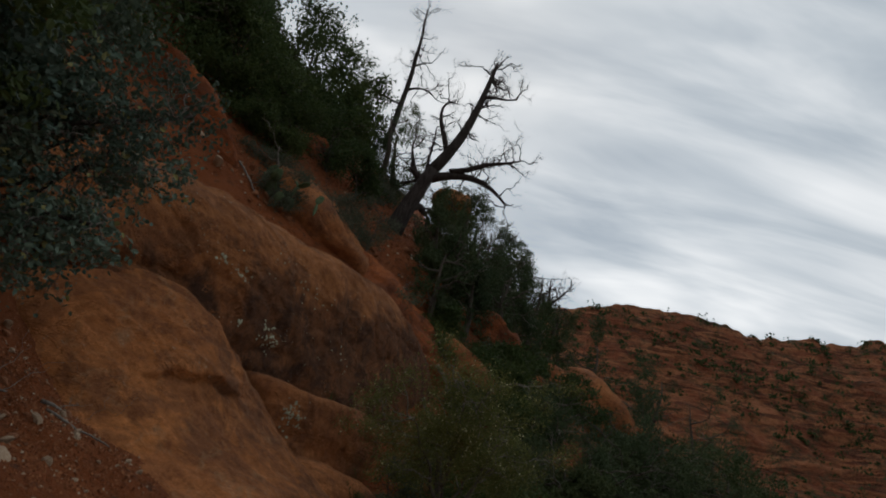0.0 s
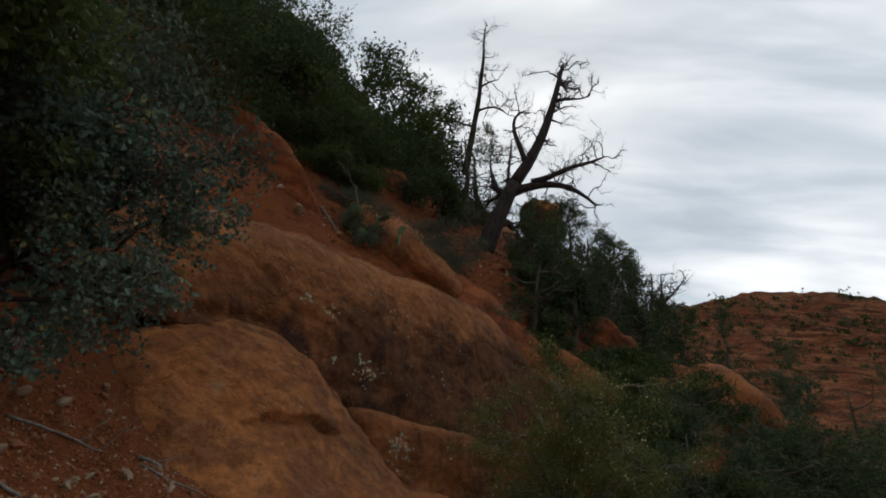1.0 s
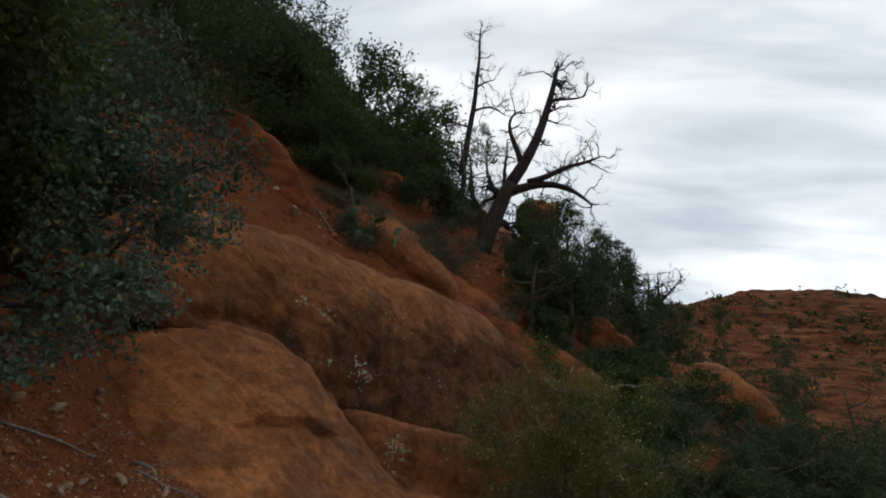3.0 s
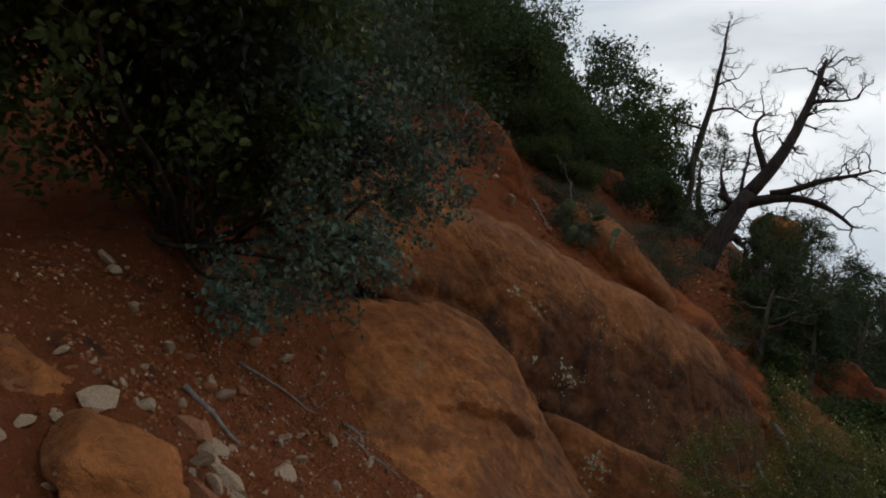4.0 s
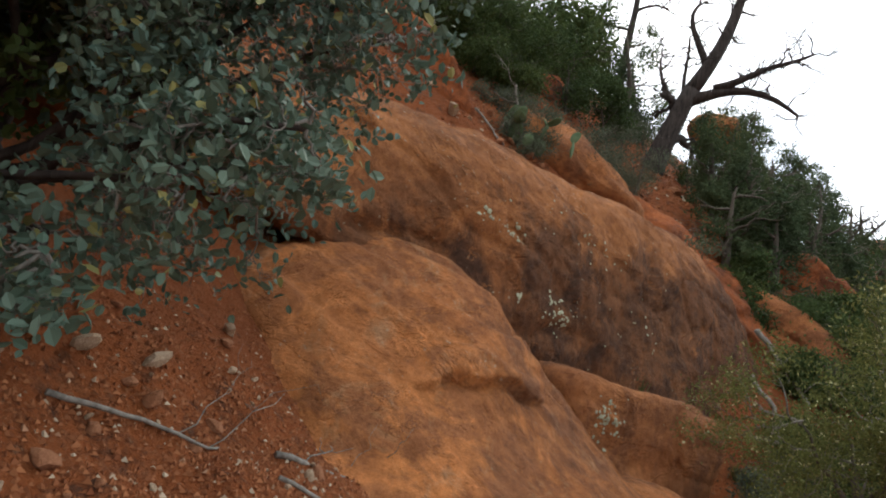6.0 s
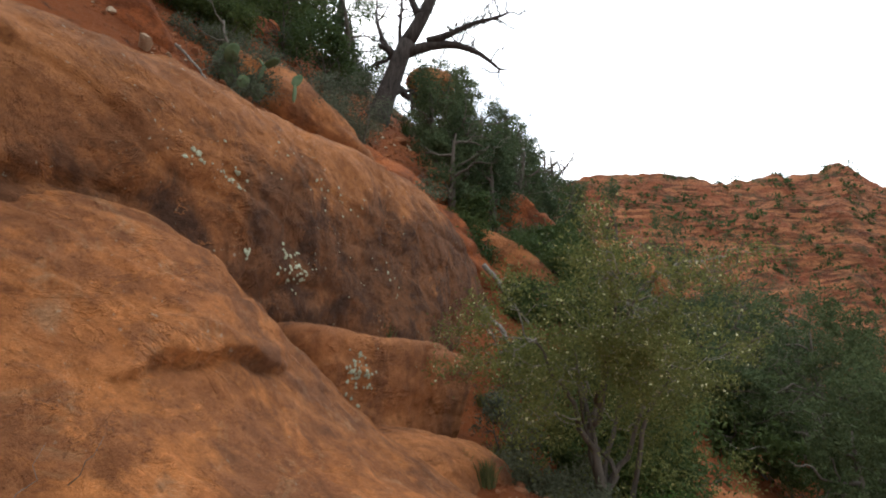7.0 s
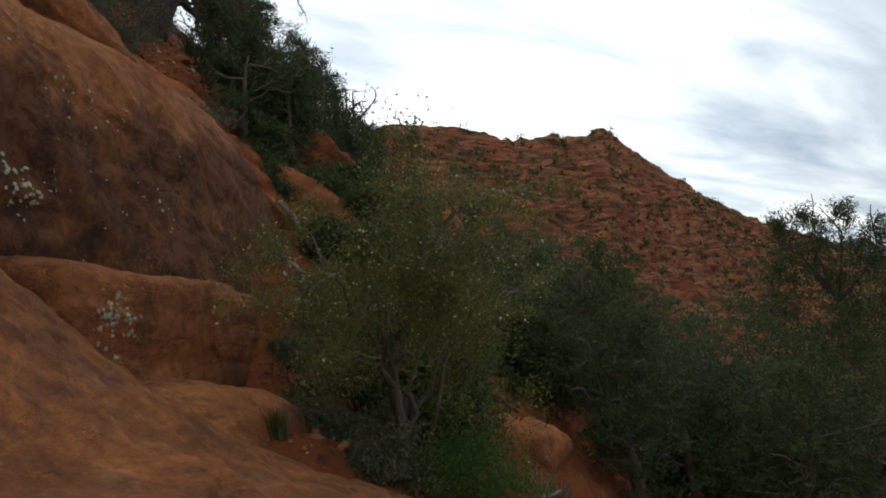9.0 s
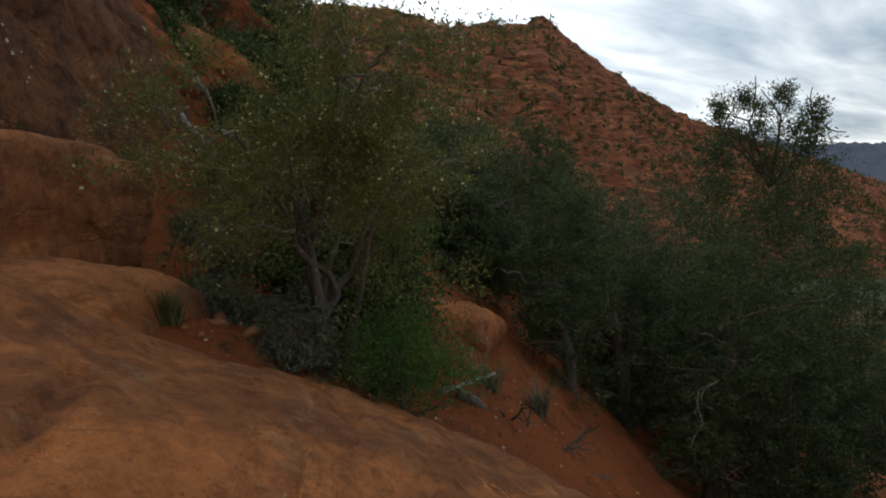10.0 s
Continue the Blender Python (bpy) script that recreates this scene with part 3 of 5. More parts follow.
build_outcrop()
SIDE = [
    ("boulder", (1.95, 13.1, 1.85), (1.35, 0.95, 0.62), (6, 46, -6), ROCK_FAR, "red sandstone boulder leaning behind a dark cleft"),
    ("boulder", (2.75, 13.0, 1.35), (0.34, 0.42, 0.36), (0, 35, 0), ROCK_FAR, "small rounded red boulder"),
    ("boulder", (2.70, 15.6, 3.50), (0.8, 0.9, 0.65), (0, 30, 10), ROCK_RED, "red sandstone block under the pines"),
    ("rock_slab", (-0.20, 12.1, 2.85), (2.0, 1.0, 0.48), (24, 36, 20), ROCK_RED, "long sloping sandstone slab under the dead tree"),
    ("rock_slab", (0.55, 12.9, 2.60), (1.7, 0.8, 0.42), (24, 36, 22), ROCK_RED, "narrow red sandstone rib beside the slab"),
    ("boulder", (6.25, 20.3, 2.85), (1.55, 1.7, 0.80), (10, 42, 5), ROCK_FAR, "pale orange rounded sandstone dome on the hillside"),
    ("boulder", (7.85, 21.0, 2.80), (1.75, 1.9, 0.92), (10, 42, 5), ROCK_FAR, "large pale orange rounded sandstone dome on the hillside"),
    ("boulder", (9.5, 21.0, 2.0), (0.75, 1.0, 0.7), (0, 20, 0), ROCK_FAR, "orange sandstone boulder among the bushes"),
    ("boulder", (-4.75, 9.8, 5.15), (1.75, 0.85, 0.85), (0, 38, 8), ROCK_RED, "bright red sandstone boulder above the slab"),
    ("rock_slab", (-2.0, 11.5, 4.25), (1.4, 1.3, 0.55), (20, 36, 12), ROCK_LEDGE, "grey-brown sandstone slab beside a cleft"),
    ("boulder", (3.35, 9.25, -1.80), (0.62, 0.55, 0.46), (0, 25, 30), ROCK_FAR, "orange boulder beside the path"),
    ("rock_slab", (-2.09, 1.84, -0.27), (0.25, 0.22, 0.11), (0, 27, 15), ROCK_SLAB, "flat orange rock half sunk in the dirt bank"),
    ("rock_slab", (-1.67, 1.81, -0.39), (0.24, 0.18, 0.10), (0, 27, -20), ROCK_SLAB, "small orange rock half sunk in the dirt bank"),
    ("boulder", (1.35, 20.0, 9.1), (0.8, 0.8, 0.6), (0, 25, 0), ROCK_SLAB, "pale stacked sandstone outcrop on the skyline"),
    ("boulder", (9.09, 7.23, -5.33), (0.75, 0.90, 0.90), (0, 20, 0), ROCK_FAR, "orange boulder below the slab"),
    ("boulder", (-3.24, 14.66, 7.25), (0.80, 1.31, 0.70), (28, 15, 5), ROCK_RED, "red sandstone rib on the upper slope"),
    ("boulder", (3.82, 15.48, 2.10), (0.80, 0.82, 0.80), (0, 25, 0), ROCK_RED, "red boulder among the shrubs"),
]
for n, (name, c, r, e, mat, label) in enumerate(SIDE):
    Rock(c, r, e, 2.6, 0.9, 0.06, 20.0 + n, chips=0 if "rounded" in label else 10, lump=1.4 * (r[0] * r[1] * r[2]) ** (1 / 3)).build(name, mat, label, levels=5)


# ---- far ridge and mountains ----
def build_ridge():
    us = np.linspace(-0.25, 2.6, 720)
    ds = np.linspace(0, 1, 170)
    verts = []
    for d in ds:
        for s in us:
            crest = 0.250 - 0.9 * max(0.0, 0.30 - s) * 0.3
            crest += 0.020 * math.exp(-((s - 0.648) / 0.035) ** 2) - 0.012 * math.exp(-((s - 0.475) / 0.03) ** 2)
            crest -= 0.41 * max(0.0, min(s, 0.96) - 0.665) + 0.20 * max(0.0, s - 0.96)
            crest += 0.006 * noise.noise(Vector((s * 30, 0, 0))) + 0.004 * noise.noise(Vector((s * 80, 3, 0)))
            dist = 75 + 75 * d
            rise = crest * 150
            low = -12 - 14 * max(0.0, s - 0.7)
            h = low + (rise - low) * d ** 1.15
            p = Vector((s * dist, dist, h))
            soft = 1 - 0.85 * d ** 3
            h += (3.4 * noise.noise(p * 0.05) + 1.6 * noise.noise(p * 0.13) + 0.9 * noise.noise(p * 0.3)) * soft
            layer = h / 2.1 + 1.6 * noise.noise(p * 0.03) + 0.45 * noise.noise(p * 0.12) + 0.25 * noise.noise(p * 0.3) + 0.012 * p.x
            fr = layer % 1.0
            ledgy = max(0.0, min(1.0, 0.40 + 1.7 * noise.noise(p * 0.11 + Vector((5, 0, 0)))))
            h += 2.1 * 1.0 * ledgy * (min(1, fr * 3.0) - fr) * soft + 0.35 * noise.noise(p * 0.7)
            verts.append((1.45 * s * dist + 1.5 * noise.noise(p * 0.25), dist + 3.0 + 2.0 * noise.noise(p * 0.22 + Vector((0, 9, 0))) * soft, 1.40 * h))
    n, m = len(ds), len(us)
    i = np.arange(n - 1)[:, None] * m
    j = np.arange(m - 1)[None, :]
    faces = np.stack([i + j, i + j + 1, i + m + j + 1, i + m + j], -1).reshape(-1, 4)
    ob = part("far_hillside", verts, faces, RIDGE, smooth=False)
    tagged(ob, "far red sandstone hillside in level ledges with dark scrub", "hillside", kind="structure")
    return np.array(verts)


RIDGE_POINTS = build_ridge()


def build_mountains():
    for name, y, base, lo, hi, seed in (("backdrop", 900.0, -0.25, 0.5, 5.0, 3.0), ("backdrop", 800.0, -0.25, -0.4, 0.4, 8.0)):
        us = np.linspace(lo, hi, 450)
        verts = []
        for d in (0.0, 0.35, 0.7, 1.0):
            for s in us:
                top = 0.105 + 0.035 * noise.noise(Vector((s * 5, seed, 0))) + 0.014 * noise.noise(Vector((s * 17, seed, 0))) + 0.006 * noise.noise(Vector((s * 50, seed, 0)))
                if seed < 5:
                    top += 0.014 - 0.028 * noise.noise(Vector((s * 5, seed, 0))) + 0.045 * math.exp(-((s - 0.885) / 0.028) ** 2) - 0.17 * max(0.0, min(s, 1.3) - 0.99) + 0.02 * math.exp(-((s - 1.36) / 0.05) ** 2)
                else:
                    top = 0.225 + 0.004 * noise.noise(Vector((s * 9, seed, 0)))
                z = base + (top - base) * d
                verts.append((1.52 * s * y, y + 90 * d, 1.46 * z * y))
        m = len(us)
        i = np.arange(3)[:, None] * m
        j = np.arange(m - 1)[None, :]
        faces = np.stack([i + j, i + j + 1, i + m + j + 1, i + m + j], -1).reshape(-1, 4)
        tagged(part(name, verts, faces, MOUNTAIN, smooth=False), "mountains beyond the valley, tinted blue with painted haze", "mountains", kind="structure")


build_mountains()


# ---- plants ----
def tube(path, r0, r1, sides=6):
    """Vertices and faces of a tapered limb along a path."""
    path = [Vector(p) for p in path]
    verts, faces = [], []
    for k, p in enumerate(path):
        way = (path[min(k + 1, len(path) - 1)] - path[max(k - 1, 0)]).normalized()
        side = way.cross(Vector((0.31, 0.87, 0.12))).normalized()
        up = way.cross(side)
        r = r0 + (r1 - r0) * k / (len(path) - 1)
        for s in range(sides):
            a = 2 * math.pi * s / sides
            verts.append(p + r * (math.cos(a) * side + math.sin(a) * up))
    for k in range(len(path) - 1):
        for s in range(sides):
            t = (s + 1) % sides
            faces.append((k * sides + s, k * sides + t, (k + 1) * sides + t, (k + 1) * sides + s))
    faces.append(tuple(range(sides))[::-1])
    faces.append(tuple((len(path) - 1) * sides + s for s in range(sides)))
    return verts, faces


class Soup:
    """Several shells gathered into one mesh."""

    def __init__(self):
        self.v, self.f = [], []

    def add(self, vf):
        k = len(self.v)
        self.v.extend(vf[0])
        self.f.extend(tuple(i + k for i in q) for q in vf[1])
        return self


def crooked(rng, a, b, n=7, wild=0.12):
    """A crooked way from a to b."""
    a, b = Vector(a), Vector(b)
    span = (b - a).length
    out, off = [a.copy()], Vector((0, 0, 0))
    for k in range(1, n + 1):
        off += Vector([rng.gauss(0, wild * span / n ** 0.5) for _ in range(3)]) * 0.6
        out.append(a.lerp(b, k / n) + off * (1.0 if k < n else 0.6))
    return out


def twigs(rng, soup, start, way, length, radius, depth, wild=0.25, sides=5, droop=0.0):
    """A limb that forks again and again."""
    way = Vector(way).normalized()
    end = Vector(start) + way * length + Vector((0, 0, -droop * length))
    path = crooked(rng, start, end, 6 if depth > 1 else 4, wild)
    soup.add(tube(path, radius, radius * 0.45, sides))
    tips = [path[-1]]
    if depth > 0:
        for k in range(rng.choice((2, 3, 3))):
            at = path[rng.randrange(2, len(path))]
            turn = (way + Vector([rng.gauss(0, 0.6) for _ in range(3)])).normalized()
            tips += twigs(rng, soup, at, turn, length * rng.uniform(0.45, 0.7), radius * 0.5, depth - 1, wild, max(3, sides - 1), droop)
    return tips


def leaves(rs, centres, size, slim=0.5, up=0.3, fold=0.18, oval=False):
    """Small folded leaf blades at the centres, as arrays of vertices and faces."""
    n = len(centres)
    way = rs.normal(size=(n, 3)) + (0, 0, up)
    way /= np.linalg.norm(way, axis=1, keepdims=True)
    side = np.cross(way, rs.normal(size=(n, 3)))
    side /= np.linalg.norm(side, axis=1, keepdims=True) + 1e-9
    face = np.cross(way, side)
    s = size * rs.uniform(0.6, 1.3, (n, 1))
    if oval:
        root, tip = centres - way * s * 0.5, centres + way * s * 0.5
        w, lift = side * s * slim * 0.5, face * s * fold * 0.6
        ring = [root, centres - way * s * 0.2 + w * 0.9 + lift, centres + way * s * 0.22 + w * 0.95 + lift, tip,
                centres + way * s * 0.22 - w * 0.95 + lift, centres - way * s * 0.2 - w * 0.9 + lift]
        k = np.arange(n)[:, None] * 6
        return np.stack(ring, 1).reshape(-1, 3), np.concatenate([k + [[0, 1, 2, 3]], k + [[0, 3, 4, 5]]])
    a = centres - way * s * 0.5
    b = centres + side * s * slim * 0.5 + face * s * fold
    c = centres + way * s * 0.5
    d = centres - side * s * slim * 0.5 + face * s * fold
    verts = np.stack([a, b, c, d], 1).reshape(-1, 3)
    k = np.arange(n) * 4
    faces = np.stack([k, k + 1, k + 2, k + 3], 1)
    return verts, faces


def clump_points(rs, centres, radius, per, squash=0.75):
    """Leaf places in tufts round the centres."""
    n = len(centres)
    off = rs.normal(size=(n, per, 3)) * radius * rs.uniform(0.6, 1.3, (n, 1, 1)) * (1, 1, squash)
    return (np.asarray(centres)[:, None, :] + off).reshape(-1, 3)


def crown_centres(rs, n, rx, ry, rz, z0, cone=0.0, hollow=0.15):
    """Tuft centres of an uneven crown: boughs, each with its own cluster of tufts, and gaps between."""
    boughs = max(6, n // 13)
    out = []
    for k in range(boughs):
        d = rs.normal(size=3)
        d /= np.linalg.norm(d)
        p = d * rs.uniform(max(0.35, hollow), 0.95) ** 0.7
        wide = 1 - cone * (p[2] + 1) / 2
        size = rs.uniform(0.17, 0.32)
        spots = rs.normal(size=(n // boughs + 1, 3)) * (size, size, size * 0.55)
        spots[:, 2] -= 0.5 * (spots[:, 0] ** 2 + spots[:, 1] ** 2)
        for q in p + spots:
            out.append((q[0] * rx * wide, q[1] * ry * wide, z0 + q[2] * rz))
    return np.array(out[:n])


def tree_at(name, x, y, h, r, leaf, leaf_size, tufts, per, label, seed, cone=0.5, slim=0.3, low=0.12, trunk_r=0.07, wood=BARK, bare=0, tuft=0.16, category="tree", group="", at=None):
    """A tree or bush of height h and crown radius r on the ground: trunk, limbs, crown."""
    rng, rs = random.Random(seed), np.random.RandomState(seed)
    z = ground_at(x, y) - 0.08 if at is None else at
    root = holder(name, pose(x, y, z, 0, 0, rng.uniform(0, 360)), label, category, group)
    crown_h = h * (1 - low)
    trunk = Soup()
    lean = Vector((rng.gauss(0, 0.06) * h, rng.gauss(0, 0.06) * h, h * 0.72))
    path = crooked(rng, (0, 0, -0.15), lean, 8, 0.05)
    trunk.add(tube(path, trunk_r * h ** 0.5, trunk_r * 0.2, 8))
    part("trunk", trunk.v, trunk.f, wood, root)
    limbs = 6
    for k in range(limbs):
        s = Soup()
        at_p = path[2 + (k * 6) // limbs]
        a = rng.uniform(0, 6.28)
        twigs(rng, s, at_p, (math.cos(a), math.sin(a), rng.uniform(0.1, 0.7)), r * rng.uniform(0.6, 0.9), trunk_r * 0.45, 1, 0.2, 4)
        part("branch", s.v, s.f, wood, root)
    for k in range(bare):
        s = Soup()
        a = rng.uniform(0, 6.28)
        twigs(rng, s, path[rng.choice((3, 4, 5))], (math.cos(a), math.sin(a), rng.uniform(-0.1, 0.5)), r * rng.uniform(0.9, 1.25), trunk_r * 0.14, 2, 0.3, 3)
        part("branch", s.v, s.f, DEAD_GREY, root, "bare silver branch")
    c = crown_centres(rs, tufts, r, r, crown_h / 2, h * low + crown_h / 2, cone)
    v, f = leaves(rs, clump_points(rs, c, tuft * r ** 0.5, per), leaf_size, slim, 0.4)
    part("crown", v, f, leaf, root, smooth=False)
    return root


PINE = "dark green pinyon pine on the red slope"
JUN = "dense green juniper below the slab"
BUSH = "dark evergreen shrub on the red hillside"
SAGE = "grey-green sage bush on the red slope"
PLANTS = [
    # kind, x, y, height of the top, crown radius
    ("pine", 0.84, 15.29, 7.80, 0.90), ("pine", 2.12, 16.68, 7.54, 0.95), ("pine", 3.21, 18.30, 7.86, 0.95), ("pine", 1.15, 14.13, 5.95, 0.80), ("pine", 3.02, 16.73, 6.48, 0.90),
    ("bush", 4.49, 18.72, 6.03, 0.90), ("pine", 1.49, 14.79, 7.61, 0.76), ("pine", 0.80, 13.46, 5.45, 0.80), ("pine", 2.76, 15.84, 6.38, 0.88), ("pine", 1.84, 14.32, 5.47, 0.80),
    ("pine", 3.91, 17.48, 6.60, 0.80), ("pine", 5.48, 19.92, 7.03, 0.80), ("pine", 4.28, 20.81, 9.26, 0.96), ("pine", 5.17, 21.72, 8.89, 0.88), ("bush", -1.57, 17.99, 12.07, 1.20),
    ("bush", -3.17, 19.18, 14.30, 1.36), ("bush", -4.04, 16.16, 12.61, 1.28), ("bush", -4.31, 11.94, 8.38, 1.30), ("bush", -3.62, 12.41, 8.20, 0.80), ("bush", 2.89, 13.89, 3.25, 0.64),
    ("sage", -1.67, 11.06, 4.42, 0.45), ("sage", -0.93, 12.58, 5.32, 0.50), ("sage", -2.81, 10.85, 5.38, 0.50), ("sage", -1.25, 15.08, 7.87, 0.48), ("pine", 9.90, 16.02, 2.97, 2.17),
    ("pine", 6.71, 15.29, 2.83, 1.12), ("pine", 12.21, 12.12, 0.33, 2.33), ("pine", 15.59, 16.68, 0.85, 2.63), ("pine", 6.02, 13.94, 1.93, 1.20), ("pine", 9.07, 15.24, 1.37, 2.02),
    ("jun", 12.90, 9.72, -0.75, 2.33), ("jun", 20.49, 11.02, -2.13, 2.94), ("jun", 8.98, 9.10, -1.89, 1.71), ("jun", 7.94, 10.15, -1.17, 1.86), ("oak", -6.64, 18.10, 17.06, 1.52),
    ("oak", -4.75, 18.38, 15.92, 1.44), ("oak", -3.08, 20.10, 15.77, 1.44), ("pine", -0.69, 19.81, 13.17, 1.12), ("pine", -1.17, 17.53, 12.08, 1.12), ("oak", -6.51, 13.82, 13.43, 1.52),
    ("oak", -6.29, 11.06, 10.39, 1.90), ("oak", -5.31, 12.79, 11.00, 1.36), ("pine", 2.30, 19.60, 10.20, 1.04), ("pine", 3.49, 20.55, 9.64, 0.96), ("pine", 1.31, 18.37, 9.98, 0.96),
    ("oak", -7.91, 15.15, 15.85, 1.60), ("oak", -8.59, 11.51, 12.99, 1.60), ("oak", -5.74, 8.85, 7.91, 1.60), ("oak", -7.57, 8.70, 10.06, 2.00), ("oak", -9.52, 17.43, 18.96, 1.60),
    ("oak", -2.65, 16.05, 11.16, 1.04), ("pine", 14.22, 24.36, 6.47, 1.86), ("pine", 9.46, 20.14, 4.85, 1.20), ("pine", 18.82, 21.26, 1.37, 2.11), ("pine", 7.86, 21.78, 6.79, 1.04),
    ("jun", 16.98, 13.40, -2.53, 2.63), ("jun", 21.70, 16.44, -2.61, 2.94), ("jun", 24.94, 20.96, -1.29, 2.48), ("pine", 12.85, 20.20, 2.96, 1.44), ("jun", 26.15, 11.92, -5.84, 3.10),
    ("jun", 16.05, 9.12, -4.26, 2.63), ("jun", 11.63, 7.03, -5.44, 2.02), ("jun", 14.37, 5.78, -6.08, 2.33), ("jun", 19.04, 6.05, -5.62, 2.94), ("pine", 17.31, 22.31, 1.19, 1.60),
    ("pine", 10.83, 23.61, 6.36, 1.36), ("pine", 14.80, 25.66, 4.88, 1.52), ("bush", 2.36, 11.46, 1.56, 0.80), ("pine", 3.45, 12.45, 1.78, 1.00), ("pine", 4.35, 11.31, 1.11, 1.00),
    ("pine", 3.83, 13.82, 2.48, 1.10), ("bush", 1.95, 12.94, 2.25, 0.70), ("jun", 10.94, 11.22, -0.13, 1.71), ("jun", 9.06, 11.09, -0.70, 1.55), ("jun", 13.82, 14.30, 0.35, 2.17),
    ("sage", -2.78, 9.93, 4.57, 0.42), ("sage", -2.25, 10.39, 4.94, 0.45), ("sage", -1.57, 10.88, 5.14, 0.50), ("sage", -0.92, 12.21, 5.61, 0.50), ("bush", -3.93, 11.14, 6.33, 0.80),
    ("bush", -3.23, 12.55, 7.91, 0.90), ("bush", -2.42, 13.71, 8.54, 0.90), ("bush", -4.71, 11.35, 7.36, 0.90), ("sage", -3.28, 10.45, 5.22, 0.40), ("bush", -1.55, 14.29, 7.68, 0.60),
    ("bush", 2.60, 12.45, 2.55, 0.60), ("sage", -2.41, 9.86, 4.36, 0.35), ("sage", -1.49, 12.51, 5.81, 0.45), ("sage", -1.91, 11.32, 5.03, 0.35), ("sage", -0.72, 18.65, 9.51, 0.50),
    ("bush", -3.12, 11.38, 6.38, 0.50), ("sage", -2.92, 14.67, 8.43, 0.50), ("bush", -2.88, 21.13, 13.14, 0.60), ("bush", -4.51, 14.60, 10.30, 0.70), ("bush", 1.10, 13.52, 3.63, 0.40),
    ("sage", 1.11, 13.09, 2.99, 0.35), ("bush", 2.67, 14.36, 3.45, 0.45), ("bush", 3.97, 15.97, 3.71, 0.60), ("sage", 1.94, 12.16, 1.84, 0.40), ("bush", 3.31, 14.53, 3.35, 0.60),
    ("bush", 1.70, 11.49, 1.44, 0.40), ("bush", -4.22, 16.94, 11.51, 0.70), ("bush", -3.12, 19.64, 12.49, 0.70), ("bush", -4.90, 14.34, 10.25, 0.70), ("sage", -2.64, 15.29, 8.54, 0.50),
    ("bush", -7.06, 18.28, 15.09, 0.80), ("jun", 6.81, 15.86, 2.20, 1.59), ("jun", 8.17, 15.83, 2.50, 1.65), ("pine", 8.56, 13.97, 2.21, 1.39), ("jun", 9.92, 13.85, 1.73, 1.50),
    ("pine", 11.91, 13.88, 0.94, 1.60), ("jun", 13.15, 13.07, 0.78, 1.89), ("pine", 12.32, 11.49, 0.99, 1.58), ("jun", 12.42, 10.23, 0.59, 1.62), ("jun", 12.95, 9.05, -0.73, 1.53),
    ("pine", 13.50, 8.30, -1.34, 1.65), ("pine", 6.05, 13.98, 1.45, 1.29), ("pine", 6.96, 13.42, 1.51, 1.11), ("jun", 7.83, 13.14, 1.62, 1.32), ("jun", 7.79, 11.78, 0.92, 1.05),
    ("jun", 7.97, 10.60, 0.30, 1.24), ("pine", 8.62, 9.49, 0.33, 1.22), ("jun", 10.19, 9.53, 0.23, 1.41), ("jun", 11.04, 8.82, -0.44, 1.42), ("jun", 11.57, 7.86, -1.55, 1.49),
    ("jun", 11.72, 6.89, -1.98, 1.43), ("jun", 4.93, 10.98, 0.51, 0.99), ("jun", 5.25, 9.23, 0.32, 0.77), ("jun", 6.79, 9.67, -0.39, 0.92), ("jun", 7.08, 8.36, -0.42, 1.01),
    ("jun", 7.28, 7.37, -0.48, 0.81), ("jun", 7.31, 6.51, -1.29, 0.79), ("jun", 8.27, 6.31, -1.92, 0.91), ("pine", 1.09, 19.00, 10.63, 0.80), ("pine", 2.07, 20.00, 10.54, 0.90),
    ("pine", 2.98, 20.00, 9.57, 0.80), ("pine", 3.74, 21.00, 9.06, 0.80), ("pine", 4.88, 22.00, 8.74, 0.80), ("pine", 5.73, 22.00, 8.10, 0.80), ("pine", 2.24, 18.00, 7.50, 0.80),
    ("pine", 1.28, 17.00, 7.22, 0.80), ("pine", 7.00, 23.00, 8.05, 0.80), ("bush", 1.21, 13.40, 3.11, 0.45), ("bush", 0.79, 12.60, 3.02, 0.40), ("bush", 3.73, 15.00, 3.33, 0.60),
    ("bush", 5.75, 18.00, 3.65, 0.50),
    ("sage", 0.45, 7.35, -0.45, 0.28), ("sage", 1.00, 7.45, -0.35, 0.32), ("bush", 1.45, 7.50, -0.25, 0.42), ("bush", 1.75, 8.10, 0.05, 0.50), ("bush", 2.20, 8.70, 0.15, 0.55),
    ("sage", 0.62, 6.75, -0.55, 0.22), ("jun", 2.10, 9.90, 0.75, 0.75), ("pine", 2.75, 10.80, 0.95, 0.80), ("jun", 3.60, 10.90, 0.70, 0.90), ("bush", 1.85, 9.30, 0.25, 0.50),
    ("pine", 4.30, 11.60, 0.75, 1.00), ("jun", 3.10, 12.20, 1.25, 0.90), ("bush", 0.95, 12.35, 2.75, 0.40), ("bush", 2.55, 12.40, 1.75, 0.50), ("bush", 5.2, 16.2, 3.2, 0.8),
    ("bush", 6.9, 18.6, 3.1, 0.8), ("pine", 5.4, 13.4, 1.3, 1.1),
    ("sage", 0.40, 8.30, 0.15, 0.26), ("sage", 0.80, 8.95, 0.45, 0.30), ("sage", 0.15, 7.45, -0.30, 0.24), ("bush", 1.15, 9.60, 0.75, 0.35), ("bush", 1.30, 8.40, 0.10, 0.40),
]
